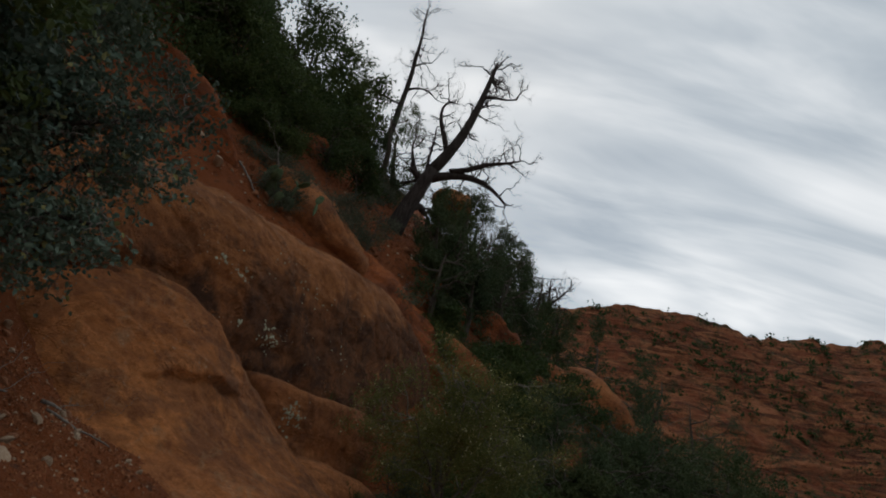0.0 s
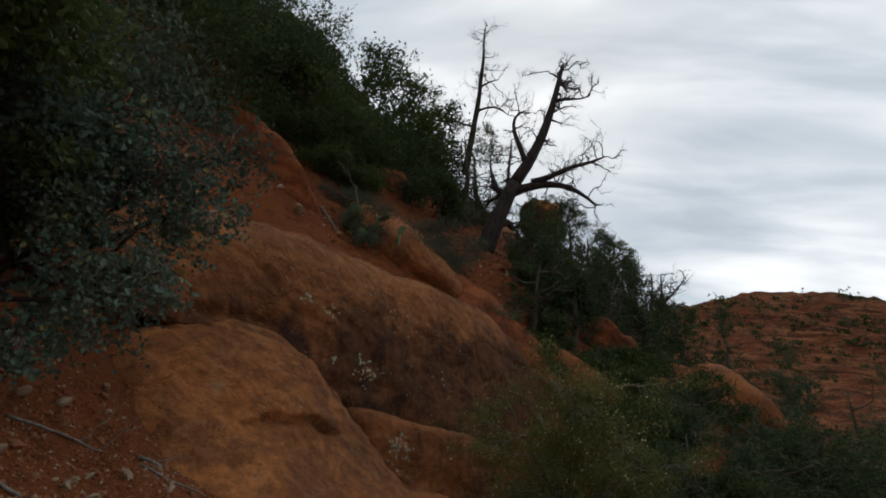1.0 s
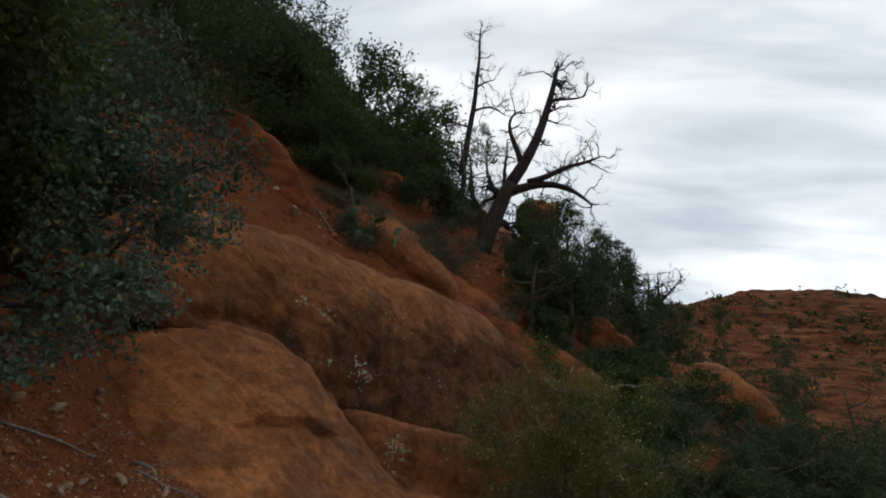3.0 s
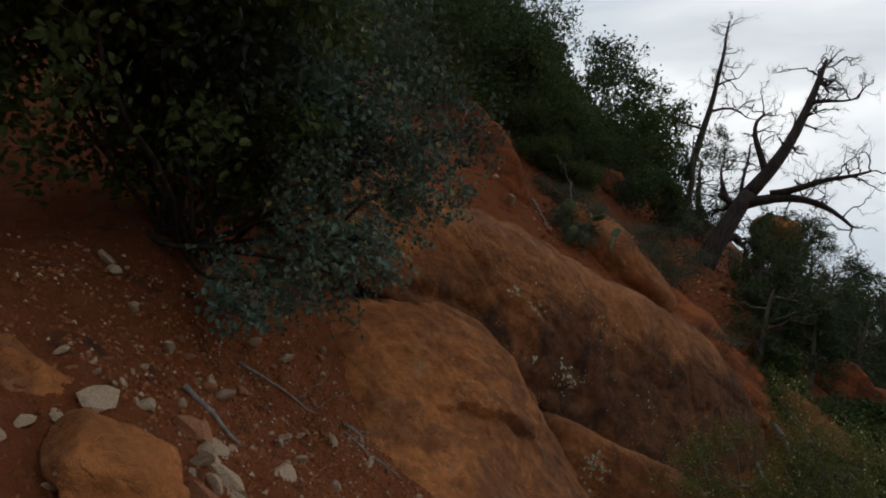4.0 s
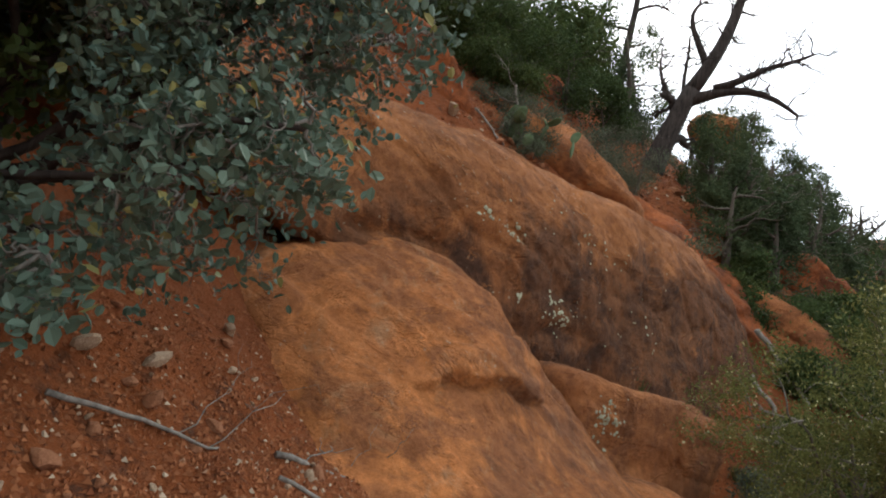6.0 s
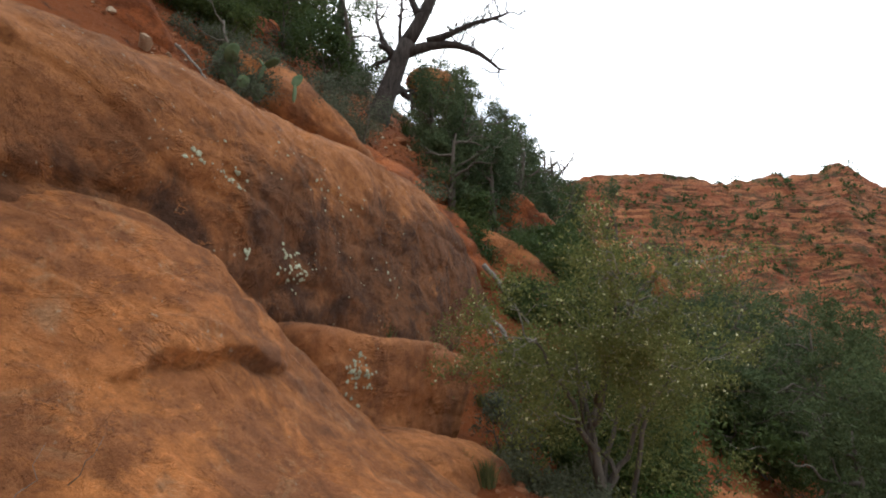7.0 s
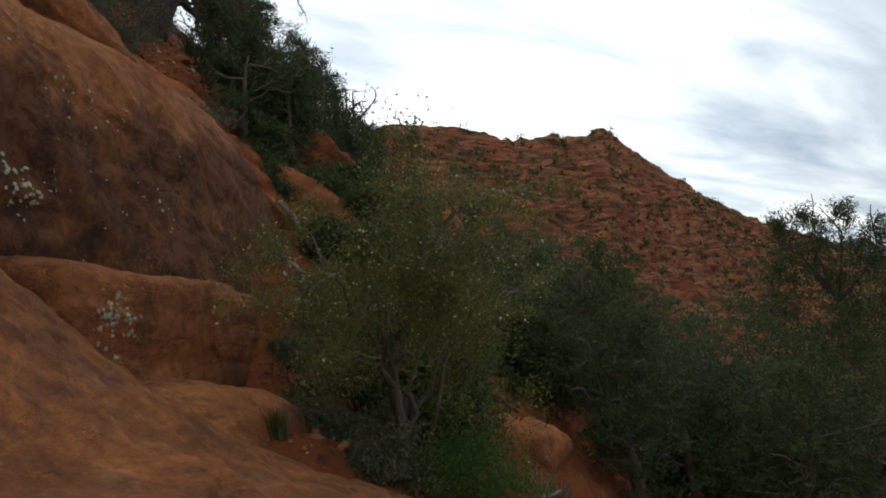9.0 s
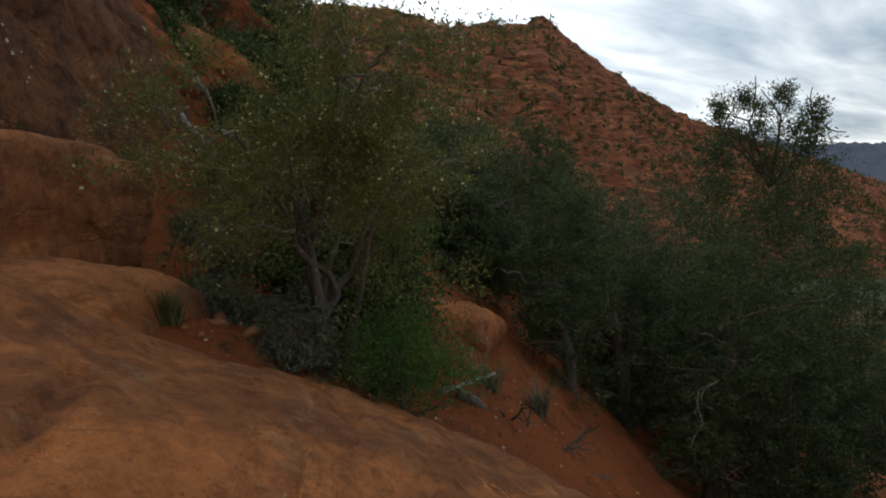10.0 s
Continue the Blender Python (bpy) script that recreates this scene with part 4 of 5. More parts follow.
KINDS = {
    "pine": dict(name="pine_tree", leaf=LEAF_PINE, leaf_size=0.105, tufts=270, per=26, label=PINE, cone=0.62, slim=0.17, low=0.0, tuft=0.10, bare=2),
    "jun": dict(name="juniper_tree", leaf=LEAF_JUNIPER, leaf_size=0.08, tufts=330, per=32, label=JUN, cone=0.35, slim=0.30, low=0.0, tuft=0.07, bare=4),
    "bush": dict(name="shrub", leaf=LEAF_OAK, leaf_size=0.07, tufts=150, per=32, label=BUSH, cone=0.1, slim=0.45, low=0.02, tuft=0.14, trunk_r=0.03, category="shrub"),
    "sage": dict(name="sage_bush", leaf=LEAF_SAGE, leaf_size=0.055, tufts=90, per=30, label=SAGE, cone=0.0, slim=0.25, low=0.0, tuft=0.12, trunk_r=0.02, bare=2, category="shrub"),
    "oak": dict(name="scrub_oak", leaf=LEAF_OAK, leaf_size=0.105, tufts=230, per=26, label="dense dark green scrub oak on the upper hillside", cone=0.1, slim=0.5, low=0.03, tuft=0.17, trunk_r=0.04),
}
for n, (kind, x, y, top, r) in enumerate(PLANTS):
    spec = dict(KINDS[kind])
    if y > 13 or x > 9:
        spec["tufts"], spec["leaf_size"] = int(spec["tufts"] * 0.45), spec["leaf_size"] * 1.4
    tree_at(x=x, y=y, h=max(0.8 if kind != "sage" else 0.4, top - ground_at(x, y)), r=r, seed=100 + n, group=kind + " plants on the hill", **spec)

# low scrub under the trees and over the upper slope
def scrub(kind, count, xs, ys, keep, seed, h, r):
    rng = random.Random(seed)
    made = []
    spec = dict(KINDS[kind])
    spec["tufts"], spec["leaf_size"] = int(spec["tufts"] * 0.34), spec["leaf_size"] * 1.55
    for _ in range(count * 6):
        x, y = rng.uniform(*xs), rng.uniform(*ys)
        if not keep(x, y) or len(made) >= count:
            continue
        if len(made) < 4:
            made.append(tree_at(x=x, y=y, h=h * rng.uniform(0.7, 1.2), r=r * rng.uniform(0.8, 1.2), seed=seed + len(made), group=kind + " plants on the hill", **spec))
        else:
            k = rng.uniform(0.6, 1.35)
            one = copy_thing(made[rng.randrange(4)], pose(x, y, ground_at(x, y) - 0.08, 0, 0, rng.uniform(0, 360)))
            one.scale = (k, k, k * rng.uniform(0.8, 1.2))
            made.append(one)


scrub("bush", 40, (1.8, 24), (8.4, 27), lambda x, y: x > 1.9 + 0.16 * (y - 8) and not (1.6 < x < 4.6 and 6 < y < 10.5) and not (y > 11 and 0.25 < (x + 1) / (y - 2) < 0.5), 300, 1.1, 0.8)
scrub("jun", 24, (10, 50), (8, 50), lambda x, y: x > 0.5 * y + 5, 330, 3.8, 1.7)
scrub("oak", 26, (-14, -2.5), (11, 26), lambda x, y: x < -2.5 - 0.25 * abs(y - 16) or y > 20, 360, 2.0, 1.4)
scrub("bush", 28, (8, 60), (15, 58), lambda x, y: 0.48 < x / y < 1.5, 420, 2.2, 1.6)
scrub("sage", 22, (-4, 3), (11, 21), lambda x, y: True, 390, 0.7, 0.45)

# the small flowering tree in the gap below the boulder
def flowering_tree():
    """A small open tree: crooked stems, silver twigs, thin olive leaf tufts and cream flowers."""
    rng, rs = random.Random(5), np.random.RandomState(5)
    x, y = 0.86, 6.90
    z = ground_at(x, y) - 0.05
    root = holder("flowering_tree", pose(x, y, z), "small olive-green tree with cream flowers and bare silver twigs", "tree")
    tall = 1.12 - z
    tufts = []
    main = crooked(rng, (0, 0, -0.1), (0.12, 0.05, tall * 0.5), 8, 0.16)
    s = Soup().add(tube(main, 0.042, 0.026, 9))
    part("trunk", s.v, s.f, BARK, root)
    for dx, dy in ((-0.25, 0.1), (0.3, -0.1), (0.1, 0.3)):
        s = Soup().add(tube(crooked(rng, (dx * 0.2, dy * 0.2, -0.1), (dx, dy, tall * 0.55), 9, 0.16), 0.028, 0.012, 7))
        part("trunk", s.v, s.f, BARK, root)
    for k in range(6):
        s = Soup()
        a = k * 1.05 + rng.uniform(-0.3, 0.3)
        top = Vector((0.60 * math.cos(a) + 0.08, 0.45 * math.sin(a), tall * rng.uniform(0.5, 0.9)))
        path = crooked(rng, main[3 + k % 6], top, 9, 0.12)
        s.add(tube(path, 0.026, 0.008, 6))
        part("limb", s.v, s.f, BARK, root)
        for b in range(6):
            s = Soup()
            way = Vector((math.cos(a) + rng.gauss(0, 0.7), math.sin(a) + rng.gauss(0, 0.7), rng.uniform(-0.2, 0.9)))
            tips = twigs(rng, s, path[rng.choice((3, 5, 6, 7, 8, 9))], way, rng.uniform(0.28, 0.55), 0.010, 3, 0.3, 4)
            part("branch", s.v, s.f, DEAD_GREY, root)
            tufts += [tuple(p) for p in tips if rng.random() < 0.8]
    extra = crown_centres(rs, 430, 0.98, 0.75, tall * 0.58, tall * 0.44, 0.30, 0.3) + np.array((0.08, 0, 0))
    centres = np.concatenate([np.array(tufts), extra])
    v, f = leaves(rs, clump_points(rs, centres, 0.07, 34), 0.030, 0.42, 0.3)
    part("crown", v, f, LEAF_OLIVE, root, smooth=False)
    high = np.flatnonzero(centres[:, 2] > tall * 0.45)
    pick = rs.choice(high, 300)
    v, f = leaves(rs, clump_points(rs, centres[pick], 0.06, 2), 0.023, 0.9, 0.8)
    part("blossom", v, f, FLOWER, root, "small cream flowers", smooth=False)["kind"] = "stuff"


flowering_tree()


def ragged_top(root, spots, seed):
    """Dense separate tufts that make the uneven top of a tall juniper."""
    rs = np.random.RandomState(seed)
    for place, r in spots:
        d = rs.normal(size=(30, 3))
        c = np.array(place) + d / np.linalg.norm(d, axis=1, keepdims=True) * r * rs.uniform(0.2, 1, (30, 1)) * (0.8, 0.8, 1.2)
        v, f = leaves(rs, clump_points(rs, c, 0.07, 34), 0.07, 0.25, 0.6)
        part("crown", v, f, LEAF_JUNIPER, root, smooth=False)


tree_at("grey_tree", 9.64, 13.85, max(2.4, 1.14 - ground_at(9.64, 13.85)), 2.1, LEAF_SAGE, 0.08, 230, 30, "half-bare grey tree with silver branches among the junipers", 6,
        cone=0.2, slim=0.25, low=0.1, bare=8, tuft=0.14)
JX, JY = 10.2, 9.1
tall_juniper = tree_at("juniper_tree", JX, JY, 1.25 - ground_at(JX, JY), 1.75, LEAF_JUNIPER, 0.085, 800, 40, "tall juniper with a ragged top standing above the others", 7,
        cone=0.2, slim=0.28, low=0.0, bare=5, tuft=0.09)
top_z = 1.45 - ground_at(JX, JY)
ragged_top(tall_juniper, [((-0.22, 0.00, top_z - 0.00), 0.26), ((0.38, 0.15, top_z - 0.03), 0.24), ((0.75, 0.15, top_z - 0.15), 0.27), ((-0.75, -0.15, top_z - 0.33), 0.29), ((0.08, 0.38, top_z - 0.38), 0.36),
                          ((0.75, -0.30, top_z - 0.54), 0.36), ((-0.38, 0.30, top_z - 0.60), 0.39), ((0.30, -0.45, top_z - 0.83), 0.42), ((-0.60, 0.00, top_z - 0.98), 0.42), ((0.83, 0.30, top_z - 1.05), 0.45),
                          ((0.00, 0.00, top_z - 1.27), 0.51), ((0.90, -0.15, top_z - 1.58), 0.51), ((-0.75, 0.30, top_z - 1.50), 0.51)], 70)
rng_top = random.Random(71)
for way in ((-0.15, 0, 1), (0.25, 0.1, 1), (0.5, 0.1, 0.9), (-0.5, -0.1, 0.8), (0.5, -0.2, 0.6)):
    s = Soup()
    twigs(rng_top, s, (0, 0, top_z - 1.6), way, 1.2, 0.035, 1, 0.10, 5)
    part("branch", s.v, s.f, BARK, tall_juniper)
tree_at("shrub", 1.25, 6.75, 0.9, 0.45, LEAF_BRIGHT, 0.032, 260, 38, "fresh green shrub at the foot of the small tree", 8,
        cone=0.1, slim=0.3, low=0.0, trunk_r=0.02, tuft=0.12, category="shrub")


# ---- dead trees ----
def limb_path(rng, x, z, way, depth=0.0):
    """A limb as a way of steps (across, up), in metres."""
    out = [Vector((x, 0, z))]
    for dx, dz in way:
        out.append(out[-1] + Vector((dx, depth + rng.gauss(0, 0.06), dz)))
    return out


def smooth_path(path):
    out = []
    for a, b in zip(path, path[1:]):
        out += [a, a.lerp(b, 0.5)]
    out.append(path[-1])
    for _ in range(2):
        out = [out[0]] + [(out[k - 1] + out[k] * 2 + out[k + 1]) / 4 for k in range(1, len(out) - 1)] + [out[-1]]
    return out


def dead_tree(x, y, z, size, label, seed, limbs):
    rng = random.Random(seed)
    root = holder("dead_tree", pose(x, y, z), label, "dead tree")
    for n, (r0, r1, x0, z0, way, depth, twig) in enumerate(limbs):
        path = smooth_path([p * size for p in limb_path(rng, x0, z0, way, depth)])
        s = Soup()
        s.add(tube(path, r0 * size, r1 * size, 8))
        for k in range(int(twig * 1.7)):
            at = path[rng.randrange(len(path) // 3, len(path))]
            twigs(rng, s, at, (rng.gauss(0.25, 0.7), rng.gauss(0, 0.5), rng.gauss(0.35, 0.5)), size * rng.uniform(0.35, 0.8), max(0.022, r1 * size * 0.7), 3, 0.32, 4)
        part("trunk" if n == 0 else "branch", s.v, s.f, DEAD_DARK, root)
    return root


dead_tree(-0.52, 16.3, 6.20, 1.04, "leaning dead juniper with dark twisted bare branches", 31, [
    (0.31, 0.20, 0.0, 0.0, [(0.15, 0.6), (0.35, 0.9), (0.30, 0.8)], 0.0, 2),
    (0.20, 0.05, 0.75, 2.2, [(0.45, 0.75), (0.40, 0.95), (0.25, 0.95), (0.20, 0.85), (0.12, 0.7), (0.10, 0.5)], 0.03, 12),
    (0.10, 0.03, 1.15, 2.9, [(-0.15, 0.6), (-0.25, 0.5), (-0.05, 0.55), (0.25, 0.25)], -0.05, 6),
    (0.16, 0.03, 0.75, 2.0, [(0.65, 0.30), (0.70, 0.05), (0.60, -0.20), (0.45, -0.45)], 0.05, 8),
    (0.11, 0.03, 1.3, 2.35, [(0.55, 0.10), (0.55, 0.35), (0.50, 0.05), (0.45, 0.20)], -0.1, 9),
    (0.07, 0.02, 0.45, 1.9, [(-0.25, 0.5), (-0.15, 0.6), (0.05, 0.5)], 0.1, 4),
    (0.06, 0.02, 0.65, 2.1, [(-0.05, 0.5), (0.1, 0.45), (-0.02, 0.5)], -0.1, 4),
    (0.06, 0.02, 2.0, 5.2, [(0.35, 0.05), (0.35, 0.0), (0.3, 0.08)], 0.0, 3),
])
dead_tree(-1.25, 21.44, 12.79, 1.0, "slim dead tree standing bare on the skyline", 37, [
    (0.16, 0.03, -0.35, -1.0, [(0.15, 1.1), (0.10, 1.2), (0.20, 1.2), (-0.02, 1.1), (0.12, 1.0), (-0.08, 0.9), (0.05, 0.7)], 0.0, 12),
    (0.06, 0.02, -0.1, 1.2, [(-0.45, 0.15), (-0.5, 0.25), (-0.45, -0.1)], 0.0, 6),
    (0.06, 0.02, 0.05, 2.0, [(0.45, 0.2), (0.45, -0.1), (0.35, -0.3)], 0.0, 6),
    (0.05, 0.02, 0.1, 3.2, [(0.35, 0.3), (0.35, 0.05)], 0.0, 5),
])
dead_tree(6.25, 22.71, 6.38, 0.75, "small half-dead tree with few leaves on the skyline", 41, [
    (0.10, 0.03, 0.0, 0.0, [(0.02, 0.8), (-0.10, 0.8), (0.05, 0.8)], 0.0, 6),
    (0.06, 0.02, 0.0, 0.8, [(0.4, 0.5), (0.4, 0.4), (0.3, 0.5)], 0.0, 7),
    (0.05, 0.02, 0.1, 0.6, [(0.5, 0.1), (0.5, 0.2)], 0.0, 5),
])
tree_at("pine_tree", 4.81, 22.53, 3.0, 0.6, LEAF_PINE, 0.10, 60, 30, "thin pine standing alone on the skyline", 43, cone=0.1, slim=0.25, low=0.4, tuft=0.16)


# ---- the big leafy bush beside the way ----
def side_bush():
    rng, rs = random.Random(77), np.random.RandomState(77)
    bx, by = -3.5, 3.3
    root = holder("leafy_bush", pose(bx, by, ground_at(bx, by) - 0.1), "sprawling grey-green leafy bush with pale crooked twigs", "shrub")
    base = root.matrix_world.translation
    # place, radius, free tufts, leaf, thin or dense
    lobes = [((-2.41, 3.16, 0.91), 0.30, 40, LEAF_BLUE, True), ((-2.08, 3.25, 0.84), 0.26, 26, LEAF_BLUE, True), ((-1.86, 3.33, 0.78), 0.16, 6, LEAF_BLUE, True), ((-2.37, 2.79, 0.38), 0.20, 6, LEAF_BLUE, True),
             ((-2.62, 3.07, 1.35), 0.28, 26, LEAF_BLUE, True), ((-1.78, 3.41, 1.41), 0.30, 16, LEAF_BLUE, True), ((-2.26, 3.39, 1.61), 0.42, 80, LEAF_BLUE, True), ((-2.76, 3.36, 1.85), 0.50, 90, LEAF_BLUE, False),
             ((-3.26, 3.36, 1.59), 0.55, 160, LEAF_OAK, False), ((-3.18, 2.89, 2.17), 0.70, 200, LEAF_BLUE, False), ((-3.98, 2.79, 1.77), 0.80, 260, LEAF_OAK, False), ((-3.95, 3.69, 2.18), 0.90, 260, LEAF_OAK, False),
             ((-2.40, 3.91, 2.16), 0.50, 70, LEAF_GREY, True), ((-3.06, 3.76, 2.79), 0.80, 180, LEAF_GREY, False), ((-3.70, 2.03, 2.15), 0.75, 220, LEAF_OAK, False), ((-4.41, 1.74, 1.93), 0.85, 220, LEAF_OAK, False),
             ((-1.90, 3.70, 1.91), 0.36, 26, LEAF_GREY, True), ((-4.50, 2.36, 2.74), 0.90, 220, LEAF_OAK, False), ((-2.69, 2.40, 2.22), 0.45, 90, LEAF_GREY, False), ((-3.38, 2.51, 1.42), 0.35, 60, LEAF_OAK, False),
             ((-3.06, 1.80, 1.71), 0.55, 200, LEAF_OAK, False), ((-3.62, 1.39, 1.54), 0.70, 240, LEAF_OAK, False), ((-2.70, 2.16, 1.62), 0.40, 110, LEAF_GREY, False), ((-3.10, 2.22, 2.45), 0.7, 220, LEAF_GREY, False),
             # last two lobes added overhead, mostly out of view, to shade the dirt bank
             ((-2.31, 1.88, 1.91), 0.60, 220, LEAF_OAK, False), ((-2.72, 1.35, 1.80), 0.60, 220, LEAF_OAK, False)]
    for c, r, count, leaf, thin in lobes:
        limb, s = Soup(), Soup()
        c = Vector(c) - base
        start = Vector((rng.gauss(0, 0.15), rng.gauss(0, 0.15), 0))
        path = crooked(rng, start, c, 8, 0.12)
        limb.add(tube(path, 0.022, 0.009, 6))
        part("limb", limb.v, limb.f, DEAD_DARK, root)
        tips = []
        for k in range(13 if thin else 7):
            way = Vector((rng.gauss(0, 1), rng.gauss(0, 1), rng.gauss(-0.3, 0.8)))
            tips += twigs(rng, s, path[rng.choice((6, 7, 8))], way, r * rng.uniform(0.5, 0.9), 0.007, 3 if thin else 2, 0.35, 4)
        part("branch", s.v, s.f, DEAD_GREY if thin else BARK, root)["kind"] = "stuff"
        tufts = np.array([tuple(t) for t in tips])
        free = rs.normal(size=(count, 3))
        free = np.array(c) + free / np.linalg.norm(free, axis=1, keepdims=True) * r * rs.uniform(0.35, 1.0, (count, 1)) * (1, 1, 0.8)
        v, f = leaves(rs, clump_points(rs, np.concatenate([tufts[::5] if thin else tufts, free]), 0.045 if thin else 0.08, 9 if thin else 14), 0.040 if thin else 0.055, 0.62, 0.3, oval=True)
        part("leaves", v, f, leaf, root, smooth=False)


side_bush()


# ---- lichen on the rocks ----
from mathutils.bvhtree import BVHTree


def blotch(rs, r):
    """A thin rough-edged crust, domed a little."""
    n = 11
    a = np.arange(n) * 2 * math.pi / n
    rim = r * rs.uniform(0.6, 1.15, n)
    verts = [(0, 0, 0.006)] + [(rim[k] * math.cos(a[k]), rim[k] * math.sin(a[k]), 0.0) for k in range(n)]
    verts += [(0.75 * rim[k] * math.cos(a[k]), 0.75 * rim[k] * math.sin(a[k]), 0.006) for k in range(n)]
    faces = [(0, 1 + n + k, 1 + n + (k + 1) % n) for k in range(n)] + [(1 + n + k, 1 + k, 1 + (k + 1) % n, 1 + n + (k + 1) % n) for k in range(n)]
    return verts, faces


rs_l = np.random.RandomState(21)
BLOTCHES = []
for k in range(7):
    me = bpy.data.meshes.new("lichen")
    v, f = blotch(rs_l, 1.0)
    me.from_pydata([(a, b, c * 8) for a, b, c in v], [], f)
    me.materials.append(LICHEN)
    BLOTCHES.append(me)


def lichens(skin, owner, centre, spread, count, sizes, seed):
    """Crusts laid on the skin of a rock round a place."""
    rng = random.Random(seed)
    for _ in range(count):
        place, n, _, _ = skin.find_nearest(Vector(centre) + Vector([rng.gauss(0, s) for s in spread]))
        ob = new("lichen", rng.choice(BLOTCHES))
        r = sizes[0] + (sizes[1] - sizes[0]) * rng.random() ** 1.6
        ob.parent = owner
        ob.matrix_world = Matrix.Translation(place + n * 0.003) @ n.to_track_quat("Z", "Y").to_matrix().to_4x4() @ Matrix.Diagonal((r, r * rng.uniform(0.7, 1.2), 0.10, 1))


BIG_SKIN = BVHTree.FromPolygons(BIG_VERTS, BIG_FACES.tolist())
SHELF_SKIN = BVHTree.FromPolygons(SHELF_VERTS, SHELF_FACES.tolist())
lichens(BIG_SKIN, boulder, (-2.08, 6.40, 1.69), (0.08, 0.12, 0.03), 12, (0.010, 0.028), 1)
lichens(BIG_SKIN, boulder, (-1.86, 6.64, 1.69), (0.06, 0.08, 0.04), 12, (0.010, 0.024), 6)
lichens(BIG_SKIN, boulder, (-1.50, 7.10, 1.08), (0.10, 0.14, 0.08), 46, (0.008, 0.024), 2)
lichens(BIG_SKIN, boulder, (-1.85, 6.72, 1.12), (0.03, 0.03, 0.06), 6, (0.015, 0.03), 7)
lichens(BIG_SKIN, boulder, (-0.8, 8.1, 1.3), (0.30, 0.35, 0.30), 24, (0.007, 0.018), 3)
lichens(BIG_SKIN, boulder, (-1.4, 7.4, 1.9), (0.35, 0.45, 0.15), 24, (0.007, 0.018), 4)
lichens(SHELF_SKIN, shelf, (-0.98, 7.03, 0.24), (0.09, 0.09, 0.09), 60, (0.008, 0.024), 5)


# ---- loose stones ----
def stone_meshes(name, material, count, seed, flat):
    out = []
    rng = random.Random(seed)
    v, f = ICO[2]
    for k in range(count):
        planes = [(Vector([rng.gauss(0, 1) for _ in range(3)]).normalized(), rng.uniform(0.42, 0.85)) for _ in range(10)]
        verts = []
        for d in v.tolist():
            d = Vector(d)
            r = 1.0
            for n, h in planes:
                c = d.dot(n)
                if c > 0.05:
                    r = min(r, h / c)
            r += 0.08 * noise.noise(d * 1.7 + Vector((k * 3.1, seed, 0)))
            verts.append((d[0] * r, d[1] * r * 0.8, d[2] * r * flat))
        me = bpy.data.meshes.new(name)
        me.from_pydata(verts, [], f)
        me.materials.append(material)
        out.append(me)
    return out


PALE = stone_meshes("stone", STONE_PALE, 6, 1, 0.5)
FLAT = stone_meshes("stone", STONE_PALE, 4, 3, 0.28)
RUST = stone_meshes("stone", STONE_RED, 6, 2, 0.6)


def strew(meshes, count, centre, spread, sizes, seed, label, group, lift=0.25, lie=None):
    rng = random.Random(seed)
    for _ in range(count):
        x, y = rng.gauss(centre[0], spread[0]), rng.gauss(centre[1], spread[1])
        if outcrop_field(np.array([[x, y, ground_at(x, y) + 0.02]]))[0] < 0.03 or abs(x + 0.19 * min(y, 3)) < 0.35:
            continue
        r = sizes[0] * (sizes[1] / sizes[0]) ** (rng.random() ** 1.7)
        ob = new("stone", rng.choice(meshes))
        turn = pose(0, 0, 0, rng.uniform(-25, 25), rng.uniform(10, 45), rng.uniform(0, 360)) if lie is None else pose(0, 0, 0, rng.uniform(-6, 6), lie + rng.uniform(-6, 6), 0) @ pose(0, 0, 0, 0, 0, rng.uniform(0, 360))
        ob.matrix_world = pose(x, y, ground_at(x, y) + r * lift) @ turn @ Matrix.Diagonal((r, r, r, 1))
        tagged(ob, label, "stone", group)


strew(PALE, 105, (-2.06, 3.01), (0.4, 0.72), (0.014, 0.07), 1, "cream-coloured broken stone on the red dirt bank", "stones on the dirt bank")
strew(RUST, 70, (-2.15, 3.40), (0.5, 0.88), (0.012, 0.06), 2, "rusty red broken stone on the dirt bank", "stones on the dirt bank")
strew(FLAT, 13, (-1.93, 2.18), (0.2, 0.32), (0.04, 0.12), 3, "large pale pinkish slab of stone in the dirt", "pale slabs in the dirt", -0.02, 36)
strew(RUST, 30, (-3.09, 9.58), (0.7, 0.40), (0.04, 0.14), 4, "flat broken red stone on the crest", "stones on the crest")
strew(PALE, 6, (-3.29, 9.43), (0.5, 0.24), (0.05, 0.14), 5, "pale stone lying on the crest", "stones on the crest")
strew(RUST, 25, (0.35, 6.78), (0.5, 0.48), (0.03, 0.15), 6, "red stone in the gully below the slab", "stones in the gully")
strew(RUST, 30, (0.45, 8.2), (0.40, 0.9), (0.03, 0.12), 8, "red stone in the gully below the slab", "stones in the gully")
strew(PALE, 10, (0.5, 8.0), (0.40, 0.8), (0.03, 0.09), 9, "pale stone in the gully below the slab", "stones in the gully")
strew(RUST, 22, (0.62, 13.75), (1.2, 3.20), (0.05, 0.25), 7, "red stone on the open hillside", "stones on the hillside")


def single_stone(x, y, r, mesh, label, turn=20.0, up=0.3):
    ob = new("stone", mesh)
    ob.matrix_world = pose(x, y, ground_at(x, y) + r * up, turn, 20, turn * 7) @ Matrix.Diagonal((r, r, r, 1))
    tagged(ob, label, "stone")


